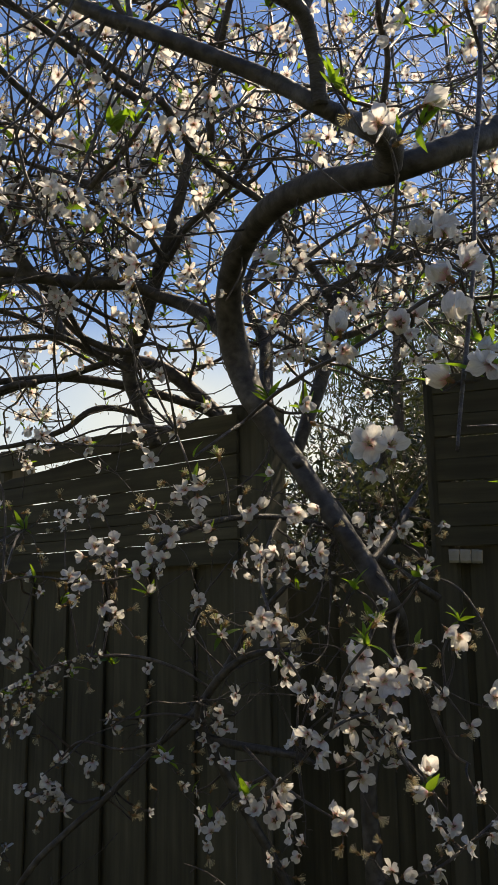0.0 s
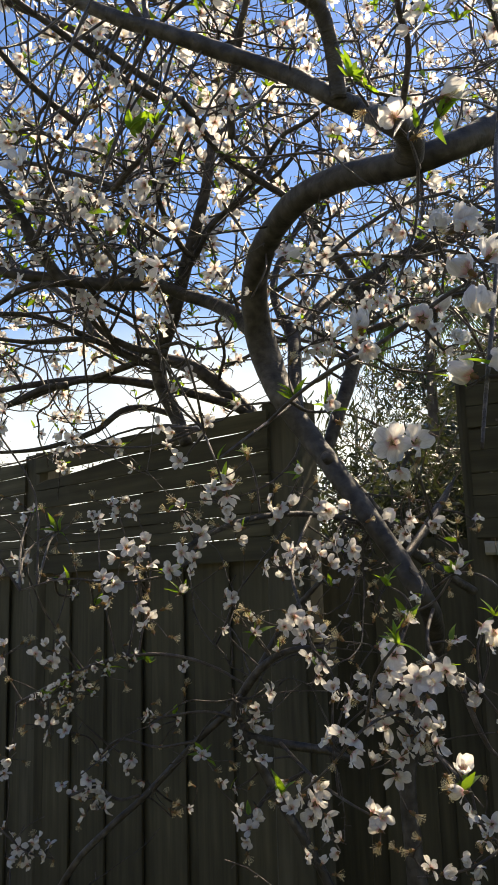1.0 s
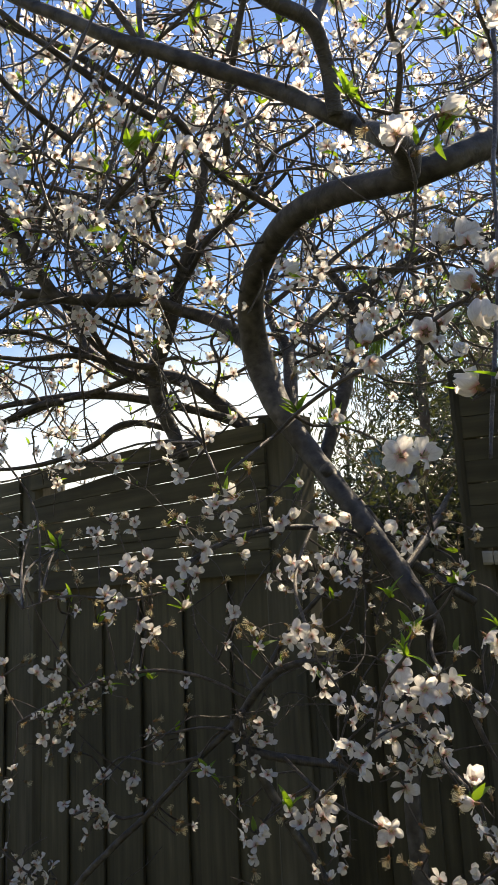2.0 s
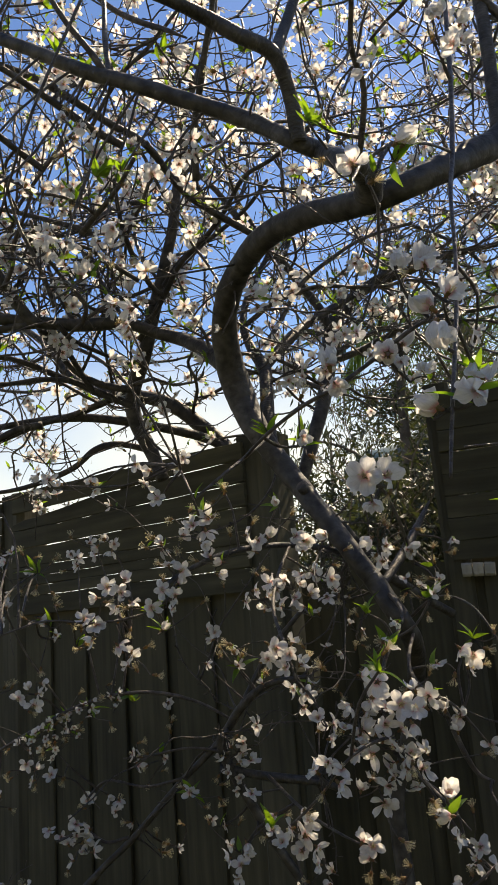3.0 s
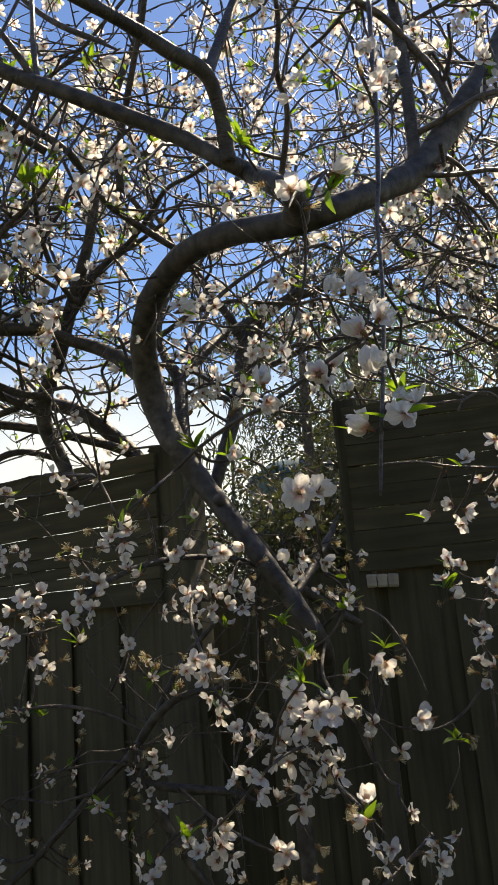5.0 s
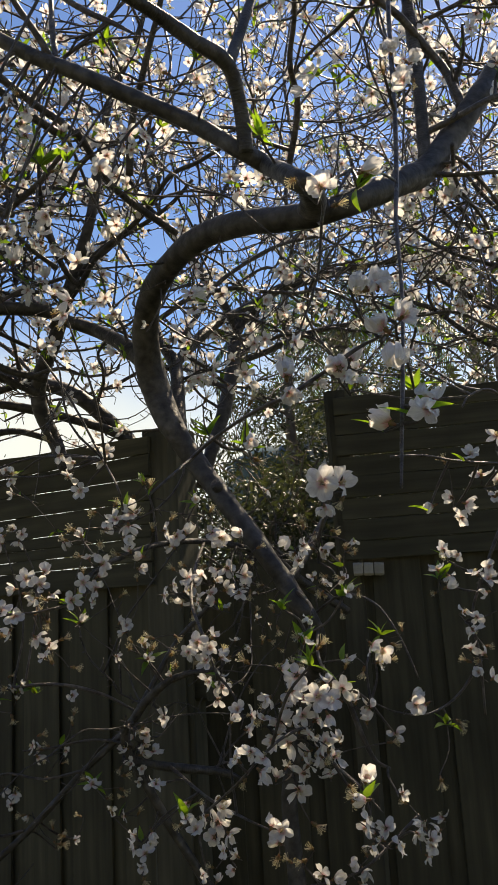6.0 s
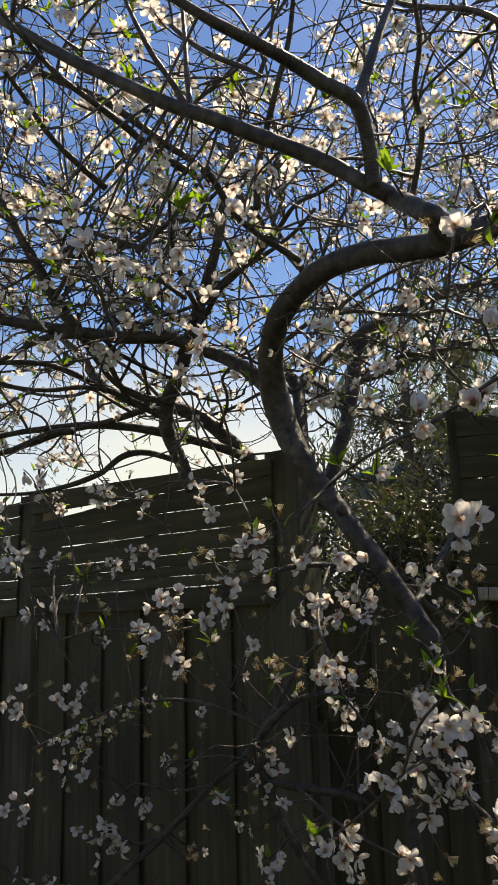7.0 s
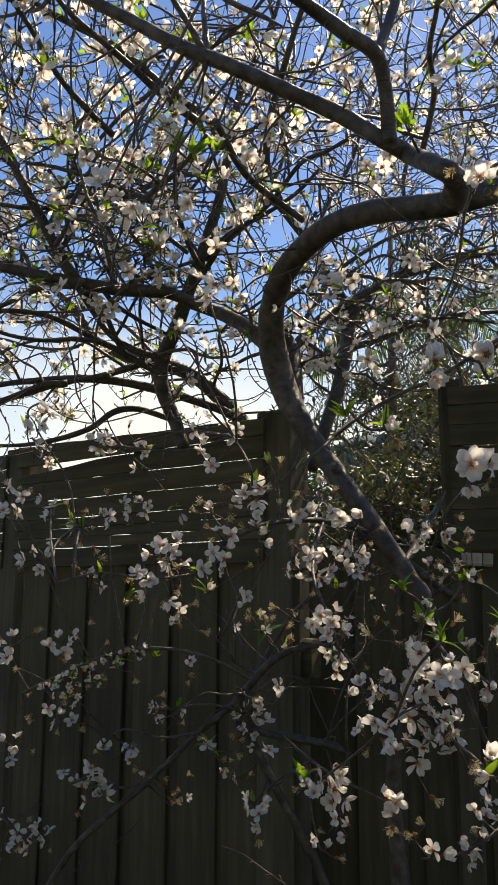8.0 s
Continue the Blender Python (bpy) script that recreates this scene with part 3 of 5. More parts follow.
big.append(limb("limb", [(0.013, 1.348, 2.029, 0.005), (0.048, 1.353, 2.082, 0.0046), (0.084, 1.356, 2.141, 0.0042), (0.152, 1.361, 2.194, 0.0038), (0.22, 1.369, 2.233, 0.0034), (0.31, 1.379, 2.259, 0.003)], 10, 5))
big.append(limb("limb", [(-0.145, 1.042, 2.253, 0.0058), (-0.129, 1.075, 2.243, 0.0058), (-0.113, 1.109, 2.229, 0.0059), (-0.091, 1.143, 2.217, 0.0059), (-0.058, 1.176, 2.206, 0.006), (0.008, 1.213, 2.176, 0.006)], 10, 5))
big.append(limb("limb", [(-0.417, 1.358, 2.123, 0.005), (-0.383, 1.382, 2.074, 0.0056), (-0.348, 1.405, 2.029, 0.0063), (-0.3, 1.423, 2.003, 0.0069), (-0.234, 1.439, 1.991, 0.0075)], 10, 5))
big.append(limb("limb", [(-0.169, 0.986, 2.215, 0.0062), (-0.208, 0.959, 2.228, 0.0057), (-0.254, 0.93, 2.255, 0.0051), (-0.29, 0.902, 2.272, 0.0046), (-0.331, 0.874, 2.292, 0.0041), (-0.363, 0.845, 2.317, 0.0035), (-0.401, 0.814, 2.354, 0.003)], 10, 5))
big.append(limb("limb", [(-0.069, 0.994, 2.155, 0.0058), (-0.065, 0.955, 2.202, 0.0052), (-0.05, 0.915, 2.245, 0.0047), (-0.037, 0.878, 2.278, 0.0041), (-0.022, 0.84, 2.315, 0.0036), (-0.015, 0.8, 2.363, 0.003)], 10, 5))
big.append(limb("limb", [(0.165, 1.034, 2.174, 0.005), (0.175, 0.968, 2.252, 0.0045), (0.155, 0.912, 2.283, 0.004), (0.153, 0.855, 2.316, 0.0035), (0.135, 0.798, 2.349, 0.003)], 10, 5))
big.append(limb("limb", [(-0.299, 1.039, 2.223, 0.0052), (-0.335, 0.996, 2.241, 0.0048), (-0.368, 0.952, 2.263, 0.0043), (-0.391, 0.907, 2.291, 0.0039), (-0.411, 0.864, 2.307, 0.0034), (-0.443, 0.819, 2.333, 0.003)], 10, 5))
big.append(limb("limb", [(0.043, 1.137, 1.733, 0.0085), (0.071, 1.17, 1.703, 0.0105), (0.102, 1.202, 1.673, 0.0107), (0.134, 1.236, 1.637, 0.0097), (0.17, 1.269, 1.603, 0.0088), (0.216, 1.301, 1.572, 0.0079), (0.283, 1.336, 1.531, 0.007)], 12, 6))
big.append(limb("limb", [(-0.057, 0.82, 2.242, 0.0012), (-0.083, 0.828, 2.263, 0.0032), (-0.116, 0.836, 2.285, 0.0037), (-0.151, 0.842, 2.314, 0.0034), (-0.19, 0.845, 2.358, 0.003)], 12, 6))
big.append(limb("limb", [(1.057, 1.6, 2.02, 0.0114), (0.893, 1.7, 2.176, 0.0103), (0.725, 1.75, 2.311, 0.009), (0.671, 1.8, 2.384, 0.0084), (0.603, 1.85, 2.509, 0.0071), (0.563, 1.9, 2.671, 0.0058), (0.538, 1.95, 2.878, 0.005), (0.544, 2, 3.117, 0.0041)], 8, 5))
big.append(limb("limb", [(1.059, 1.6, 1.921, 0.0091), (0.889, 1.66, 2.055, 0.0083), (0.736, 1.7, 2.162, 0.007), (0.663, 1.72, 2.232, 0.0062), (0.587, 1.75, 2.28, 0.0054), (0.52, 1.8, 2.397, 0.0046), (0.414, 1.85, 2.493, 0.0038), (0.297, 1.9, 2.562, 0.0029)], 8, 5))
big.append(limb("limb", [(0.995, 1.45, 1.95, 0.0093), (0.848, 1.48, 2.113, 0.0074), (0.734, 1.5, 2.255, 0.0062), (0.661, 1.5, 2.377, 0.0054), (0.625, 1.5, 2.526, 0.0046), (0.601, 1.5, 2.694, 0.0039), (0.592, 1.5, 2.897, 0.0031)], 8, 5))
big.append(limb("limb", [(0.294, 1.75, 2.297, 0.0054), (0.337, 1.8, 2.443, 0.0051), (0.34, 1.85, 2.611, 0.0048), (0.381, 1.9, 2.788, 0.0044), (0.382, 1.95, 3.036, 0.004), (0.431, 2, 3.281, 0.0031)], 8, 5))
big.append(limb("limb", [(0.07, 1.66, 2.338, 0.0051), (0.12, 1.7, 2.468, 0.0048), (0.189, 1.75, 2.611, 0.0045), (0.237, 1.8, 2.783, 0.0042), (0.319, 1.85, 2.981, 0.0033), (0.376, 1.9, 3.179, 0.0024)], 8, 5))
big.append(limb("limb", [(-0.03, 1.6, 2.433, 0.0045), (0.009, 1.65, 2.565, 0.0042), (0.005, 1.7, 2.718, 0.0039), (0.045, 1.75, 2.91, 0.0036), (0.027, 1.8, 3.106, 0.0028)], 8, 5))
big.append(limb("limb", [(-0.32, 1.3, 2.079, 0.004), (-0.372, 1.35, 2.183, 0.0038), (-0.406, 1.4, 2.302, 0.0036), (-0.453, 1.45, 2.444, 0.0034), (-0.491, 1.5, 2.625, 0.0031), (-0.468, 1.55, 2.83, 0.0024)], 8, 5))
big.append(limb("limb", [(-0.231, 1.3, 2.074, 0.0037), (-0.288, 1.4, 2.198, 0.004), (-0.341, 1.45, 2.309, 0.0037), (-0.338, 1.5, 2.451, 0.0035), (-0.383, 1.55, 2.607, 0.0032), (-0.432, 1.6, 2.747, 0.0025), (-0.429, 1.65, 2.97, 0.0021)], 8, 5))
big.append(limb("limb", [(-0.175, 1.37, 2.175, 0.0039), (-0.228, 1.45, 2.3, 0.0037), (-0.237, 1.5, 2.442, 0.0035), (-0.271, 1.55, 2.597, 0.0032), (-0.249, 1.6, 2.775, 0.0029), (-0.263, 1.65, 2.986, 0.0021)], 8, 5))
big.append(limb("limb", [(-0.265, 1.63, 2.037, 0.005), (-0.352, 1.68, 2.138, 0.0047), (-0.445, 1.7, 2.192, 0.0044), (-0.529, 1.72, 2.166, 0.004), (-0.644, 1.75, 2.171, 0.0031), (-0.869, 1.78, 2.171, 0.0023)], 8, 5))
big.append(limb("limb", [(-0.422, 1.68, 2.106, 0.0043), (-0.498, 1.7, 2.09, 0.0039), (-0.581, 1.72, 2.102, 0.0036), (-0.679, 1.74, 2.13, 0.0027), (-0.899, 1.76, 2.14, 0.0018)], 8, 5))
big.append(limb("limb", [(-0.393, 1.28, 2.084, 0.0039), (-0.458, 1.3, 2.168, 0.0037), (-0.496, 1.32, 2.291, 0.0034), (-0.519, 1.35, 2.451, 0.0031), (-0.515, 1.4, 2.635, 0.0029), (-0.57, 1.45, 2.843, 0.0022)], 8, 5))
big.append(limb("limb", [(-0.303, 1.1, 2.029, 0.0034), (-0.314, 1.08, 2.075, 0.0033), (-0.328, 1.06, 2.112, 0.003), (-0.341, 1.05, 2.144, 0.0027), (-0.354, 1.03, 2.215, 0.0021), (-0.36, 1, 2.334, 0.0015), (-0.341, 0.97, 2.421, 0.0012)], 8, 5))
big.append(limb("limb", [(1.022, 1.4, 2.082, 0.0075), (0.713, 1.2, 2.264, 0.0049), (0.654, 1.2, 2.356, 0.0043), (0.619, 1.2, 2.474, 0.0037), (0.545, 1.2, 2.559, 0.0031), (0.501, 1.2, 2.708, 0.0025)], 8, 5))
big.append(limb("limb", [(1.022, 1.4, 2.082, 0.0075), (0.814, 1.4, 2.265, 0.005), (0.701, 1.4, 2.32, 0.0047), (0.621, 1.4, 2.426, 0.0043), (0.567, 1.4, 2.56, 0.0036), (0.506, 1.4, 2.656, 0.0029), (0.475, 1.4, 2.811, 0.0022)], 8, 5))
big.append(limb("limb", [(1.022, 1.4, 2.082, 0.0075), (0.844, 1.5, 2.157, 0.0054), (0.731, 1.5, 2.241, 0.0046), (0.611, 1.5, 2.285, 0.0042), (0.527, 1.52, 2.366, 0.0035), (0.447, 1.55, 2.482, 0.0028)], 8, 5))
big.append(limb("limb", [(1.022, 1.4, 2.082, 0.0075), (0.826, 1.5, 2.056, 0.0046), (0.708, 1.5, 2.099, 0.0042), (0.615, 1.5, 2.142, 0.0035), (0.523, 1.52, 2.142, 0.0027), (0.438, 1.55, 2.197, 0.002)], 8, 5))
big.append(limb("limb", [(0.314, 0.78, 2.077, 0.0028), (0.372, 0.9, 2.093, 0.003), (0.458, 1, 2.086, 0.0028), (0.528, 1.1, 2.04, 0.0023)], 8, 5))
limb("twig", [(0.238, 0.74, 2.249, 0.0029), (0.222, 0.71, 2.137, 0.0026), (0.207, 0.68, 2.036, 0.0025), (0.192, 0.655, 1.954, 0.0025), (0.178, 0.63, 1.9, 0.0019), (0.166, 0.6, 1.828, 0.0018), (0.153, 0.575, 1.765, 0.0018), (0.139, 0.55, 1.713, 0.0017), (0.127, 0.53, 1.667, 0.0015), (0.118, 0.515, 1.629, 0.0011)], 8, 6, 0.06)
limb("twig", [(-0.023, 0.66, 1.683, 0.0015), (0, 0.64, 1.699, 0.0016), (0.029, 0.62, 1.714, 0.0017), (0.057, 0.605, 1.724, 0.0019), (0.085, 0.6, 1.74, 0.0018), (0.117, 0.59, 1.76, 0.0017), (0.14, 0.575, 1.769, 0.0013), (0.155, 0.57, 1.781, 0.0009)], 8, 6, 0.06)
limb("twig", [(-0.432, 1.22, 1.388, 0.0024), (-0.379, 1.21, 1.413, 0.0027), (-0.326, 1.2, 1.437, 0.0027), (-0.275, 1.195, 1.452, 0.0027), (-0.225, 1.19, 1.457, 0.0027), (-0.175, 1.185, 1.452, 0.0027), (-0.127, 1.18, 1.436, 0.0024), (-0.085, 1.17, 1.413, 0.002)], 8, 6, 0.06)
limb("twig", [(0.169, 0.96, 1.453, 0.0034), (0.183, 0.97, 1.419, 0.0035), (0.196, 0.975, 1.383, 0.0035), (0.211, 0.98, 1.354, 0.0028), (0.229, 0.98, 1.343, 0.0018)], 8, 6, 0.06)
limb("twig", [(0.174, 1.12, 1.532, 0.0026), (0.203, 1.05, 1.558, 0.0018), (0.233, 1, 1.545, 0.0017), (0.254, 0.97, 1.5, 0.0014), (0.267, 0.95, 1.449, 0.0011)], 6, 5, 0.06)
limb("twig", [(0.141, 1.13, 1.581, 0.0029), (0.149, 1, 1.541, 0.0026), (0.11, 0.9, 1.495, 0.0023), (0.094, 0.85, 1.46, 0.0022), (0.099, 0.83, 1.424, 0.0019), (0.116, 0.82, 1.393, 0.0016), (0.13, 0.76, 1.377, 0.0013), (0.147, 0.74, 1.355, 0.0008)], 6, 5, 0.06)
limb("twig", [(0.177, 1.1, 1.517, 0.0025), (0.142, 0.95, 1.484, 0.0022), (0.142, 0.86, 1.461, 0.002), (0.168, 0.85, 1.446, 0.0017), (0.197, 0.85, 1.408, 0.0012)], 6, 5, 0.06)
limb("twig", [(0.099, 0.83, 1.424, 0.0017), (0.068, 0.8, 1.42, 0.0016), (0.044, 0.79, 1.406, 0.0014), (0.022, 0.85, 1.368, 0.0015), (-0.009, 0.9, 1.332, 0.0015), (-0.035, 0.92, 1.312, 0.0011)], 6, 5, 0.06)
limb("twig", [(-0.108, 0.96, 1.614, 0.0019), (-0.142, 0.95, 1.573, 0.0019), (-0.181, 0.94, 1.56, 0.0019), (-0.224, 0.93, 1.558, 0.0016), (-0.277, 0.93, 1.564, 0.0013), (-0.329, 0.93, 1.552, 0.0011)], 6, 5, 0.06)
limb("twig", [(0.019, 1.08, 1.643, 0.0025), (0, 1.02, 1.602, 0.0023), (-0.01, 0.96, 1.56, 0.0022), (0, 0.9, 1.516, 0.0018), (0.009, 0.88, 1.48, 0.0013)], 6, 5, 0.06)
limb("twig", [(-0.081, 0.98, 1.627, 0.002), (-0.089, 0.95, 1.666, 0.0019), (-0.093, 0.9, 1.693, 0.0015), (-0.114, 0.96, 1.743, 0.0014)], 6, 5, 0.06)
limb("twig", [(0.142, 0.795, 1.995, 0.003), (0.133, 0.735, 1.95, 0.0024), (0.105, 0.62, 1.912, 0.0012), (0.088, 0.595, 1.914, 0.001)], 6, 5, 0.06)
limb("twig", [(0.191, 0.655, 1.955, 0.0015), (0.165, 0.62, 1.942, 0.0014), (0.133, 0.575, 1.918, 0.0011), (0.12, 0.57, 1.916, 0.0007)], 6, 5, 0.06)
limb("twig", [(0.196, 1.15, 1.609, 0.0026), (0.145, 0.9, 1.635, 0.0021), (0.096, 0.65, 1.636, 0.0015), (0.072, 0.545, 1.638, 0.0008)], 6, 5, 0.06)
limb("twig", [(-0.25, 1.24, 1.251, 0.0028), (-0.283, 1.24, 1.246, 0.0025), (-0.316, 1.24, 1.264, 0.0021), (-0.351, 1.22, 1.256, 0.0017)], 6, 5, 0.06)
limb("twig", [(-0.089, 1.17, 1.367, 0.0027), (-0.147, 1.19, 1.375, 0.002), (-0.206, 1.2, 1.367, 0.0021), (-0.246, 1.2, 1.366, 0.0014)], 6, 5, 0.06)
limb("twig", [(-0.159, 1.2, 1.333, 0.0027), (-0.219, 1.22, 1.322, 0.0021), (-0.278, 1.23, 1.332, 0.0021), (-0.315, 1.24, 1.302, 0.0014)], 6, 5, 0.06)
limb("twig", [(-0.037, 1.17, 1.333, 0.0027), (0.005, 1.05, 1.314, 0.0021), (0.04, 0.95, 1.31, 0.0016), (0.072, 0.91, 1.301, 0.001)], 6, 5, 0.06)

limb("twig", [(0.396, 0.805, 1.732, 0.0022), (0.355, 0.797, 1.745, 0.002), (0.335, 0.785, 1.768, 0.0018), (0.316, 0.776, 1.772, 0.0016), (0.293, 0.771, 1.763, 0.0014), (0.282, 0.765, 1.75, 0.0012)], 6, 5, 0.06)
limb("twig", [(0.399, 0.766, 1.672, 0.0022), (0.341, 0.762, 1.683, 0.002), (0.304, 0.756, 1.685, 0.0018), (0.262, 0.751, 1.688, 0.0015), (0.224, 0.745, 1.694, 0.0013), (0.187, 0.74, 1.693, 0.0011)], 6, 5, 0.06)
limb("twig", [(0.46, 0.894, 1.758, 0.003), (0.411, 0.902, 1.69, 0.0027), (0.374, 0.909, 1.623, 0.0025), (0.348, 0.911, 1.57, 0.0022), (0.328, 0.91, 1.524, 0.0019), (0.331, 0.908, 1.472, 0.0017), (0.33, 0.909, 1.408, 0.0014)], 6, 5, 0.06)
limb("twig", [(0.331, 0.905, 1.472, 0.002), (0.298, 0.905, 1.434, 0.0018), (0.26, 0.902, 1.416, 0.0015), (0.218, 0.894, 1.421, 0.0013), (0.184, 0.882, 1.437, 0.001)], 6, 5, 0.06)
limb("twig", [(-0.52, 1.258, 1.242, 0.0024), (-0.468, 1.262, 1.201, 0.002), (-0.425, 1.264, 1.168, 0.0016), (-0.385, 1.261, 1.16, 0.0012)], 6, 5, 0.06)
limb("twig", [(0.263, 0.988, 1.285, 0.0026), (0.221, 0.98, 1.257, 0.0022), (0.186, 0.972, 1.237, 0.0019), (0.146, 0.961, 1.229, 0.0015), (0.113, 0.949, 1.231, 0.0012)], 6, 5, 0.06)

# ---- shoots, grown from the limbs ----
def clear(p):
    """Keeps grown wood out of the open space before the tree and away from the fence's face."""
    x, y, z = p
    front = 1.46 - 0.77 * x
    if z < 1.95 and y > front - 0.06:
        return False
    return y > 0.80 + 0.25 * max(0.0, 1.75 - z)


def shoot(start, way, length, r0, heap, level):
    """One shoot: it bends one way, wanders a little and carries short spurs."""
    n = 14 if level == 0 else 8
    p, d = np.array(start, float), np.array(way, float)
    rows = [(*p, r0)]
    bend = np.array([rng.gauss(0, 1), rng.gauss(0, 1), rng.gauss(0.25, 1)])
    bend *= rng.uniform(0.3, 1.9) / (np.linalg.norm(bend) + 1e-9) / n
    for k in range(1, n + 1):
        d = d + bend + np.array([rng.gauss(0, 0.19) for _ in range(3)])
        d /= np.linalg.norm(d)
        p = p + d * length / n
        if not clear(p):
            break
        rows.append((*p, max(0.0008, r0 * (1 - 0.6 * k / n))))
    if len(rows) < 3:
        return None
    path = smooth_path(rows, 2)
    heap.add(*tube(path, 6 if level == 0 else 4))
    steps = np.gradient(path[:, :3], axis=0)
    for q, e in zip(path, steps):
        e = e / (np.linalg.norm(e) + 1e-9)
        if rng.random() < 0.26:
            fat = min(0.0014, q[3] * 0.85)
            side = np.cross(e, [rng.gauss(0, 1) for _ in range(3)])
            side = side / (np.linalg.norm(side) + 1e-9) + e * rng.uniform(0.1, 0.9)
            tip = q[:3] + side * rng.uniform(0.004, 0.017)
            mid = (q[:3] + tip) / 2 + np.array([rng.gauss(0, 0.0012) for _ in range(3)])
            heap.add(*tube(np.array([(*q[:3], fat), (*mid, fat * 0.85), (*tip, fat * 1.1), (*(tip + side * 0.002), 0.0005)]), 4))
            twigs.append((np.array((*tip, 0.001)), side))
        elif rng.random() < 0.22:
            twigs.append((q, e))
    return path


twigs, wood, branchlets = [], Heap(), []
rng.seed(5)


def grow(path, gap, lengths, first):
    dist = np.r_[0, np.cumsum(np.linalg.norm(np.diff(path[:, :3], axis=0), axis=1))]
    s = first
    while s < dist[-1]:
        own = Heap() if len(branchlets) < 300 else wood
        i = min(int(np.searchsorted(dist, s)), len(path) - 2)
        t = path[i + 1, :3] - path[i, :3]
        t /= np.linalg.norm(t) + 1e-9
        q = np.array([rng.gauss(0, 1), rng.gauss(0, 0.8), rng.gauss(0.45, 0.8)])
        q -= t * (q @ t)
        q /= np.linalg.norm(q) + 1e-9
        d = q * 0.8 + t * rng.uniform(0.0, 0.8)
        r = min(0.0075 if rng.random() < 0.25 else 0.0043, path[i, 3] * 0.68) * rng.uniform(0.6, 1.0)
        a = shoot(path[i, :3], d / np.linalg.norm(d), rng.uniform(*lengths), r, own, 0)
        if a is not None:
            for _ in range(rng.randint(3, 6)):
                j = rng.randrange(2, len(a))
                td = a[j, :3] - a[j - 1, :3]
                td /= np.linalg.norm(td) + 1e-9
                q = np.array([rng.gauss(0, 1) for _ in range(3)])
                d = td * 0.7 + q / np.linalg.norm(q)
                shoot(a[j, :3], d / np.linalg.norm(d), rng.uniform(0.08, 0.36), max(0.0016, a[j, 3] * 0.62), own, 1)
            if own is not wood:
                branchlets.append(own)
        s += gap * rng.uniform(0.5, 1.5)


for path in big[1:]:
    if path[:, 2].mean() > 1.7:
        grow(path, 0.064 if path[:, 0].mean() > 0.2 else 0.128 if path[:, 3].mean() < 0.0046 else 0.132 if path[:, 2].mean() < 2.12 else 0.086, (0.12, 0.66), 0.04)
grow(big[0][176:], 0.09, (0.2, 0.5), 0.05)
high = len(twigs)
for path in big[1:]:
    if path[:, 2].mean() <= 1.7:
        grow(path, 0.42, (0.05, 0.12), 0.03)
for own in branchlets:
    child("branchlet", own.mesh("branchlet", [TWIG]), tree, pose(-0.27, -1.16, 0))
child("twig_mass", wood.mesh("twig_mass", [TWIG]), tree, pose(-0.27, -1.16, 0), "dense mass of thin dark twigs", "stuff")


# ---- blossoms ----
def petal_arrays(length, width, cup, notch, fold=0.0):
    nu, nv = 6, 6
    v, uv = [], []
    for i in range(nu):
        s = i / (nu - 1)
        half = width * (0.14 + 0.86 * math.sin(math.pi * min(1.0, 0.05 + 0.80 * s ** 1.15)) ** 0.9)
        for j in range(nv):
            c = 2 * j / (nv - 1) - 1
            x = 0.0025 + length * (s - notch * s**3 * (1 - abs(c)) ** 1.5 - 0.10 * s * c * c)
            z = cup * s * s * length + 0.16 * width * c * c * (1 - 0.4 * s) + fold * length * (math.sin(3 * s + 2 * c) * 0.1 + 0.075 * s * s * math.sin(5.2 * c + 4 * fold) * (0.4 + abs(c)))
            v.append((x, half * c, z))
            uv.append((j / (nv - 1), s))
    f = [(i * nv + j, (i + 1) * nv + j, (i + 1) * nv + j + 1, i * nv + j + 1) for i in range(nu - 1) for j in range(nv - 1)]
    return np.array(v), np.array(f), np.array(uv)


def heart_arrays(count, long, spread, seed):
    """The calyx cup with five sepals, and the stamens round the style."""
    r = random.Random(seed)
    h = Heap()
    cup = np.array([(0, 0, -0.0075, 0.0012), (0, 0, -0.006, 0.0022), (0, 0, -0.002, 0.0026), (0, 0, 0.0006, 0.0032)])
    v, f, uv = tube(cup, 6)
    h.add(v, f, uv * 0.4, np.full(len(f), 1))
    for k in range(5):
        a = math.tau * (k + 0.5) / 5
        e, g = np.array((math.cos(a), math.sin(a), 0)), np.array((-math.sin(a), math.cos(a), 0))
        v = np.array([e * 0.002 - g * 0.0016, e * 0.002 + g * 0.0016, e * 0.0065 - (0, 0, 0.0015)]) - (0, 0, 0.001)
        h.add(v, np.array([(0, 1, 2, 2)])[:, :3], np.array([(0, 0), (1, 0), (0.5, 1)]), np.array([1]))
    for k in range(count):
        a, b = math.tau * (k + r.random()) / count, spread * r.uniform(0.3, 1.0)
        d = np.array((math.cos(a) * math.sin(b), math.sin(a) * math.sin(b), math.cos(b)))
        g = np.array((-math.sin(a), math.cos(a), 0)) * 0.00028
        p0, p1 = d * 0.001, d * long * r.uniform(0.7, 1.0)
        tip = p1 + d * 0.0011
        v = np.array([p0 - g, p0 + g, p1 + g * 1.0, p1 - g * 1.0, p1 - g * 3.0, p1 + g * 3.0, tip + g * 2.6, tip - g * 2.6])
        uvs = np.array([(0, 0), (1, 0), (1, 0.35), (0, 0.35), (0, 0.8), (1, 0.8), (1, 1), (0, 1)])
        h.add(v, np.array([(0, 1, 2, 3), (4, 5, 6, 7)]), uvs, np.zeros(2, int))
    return h


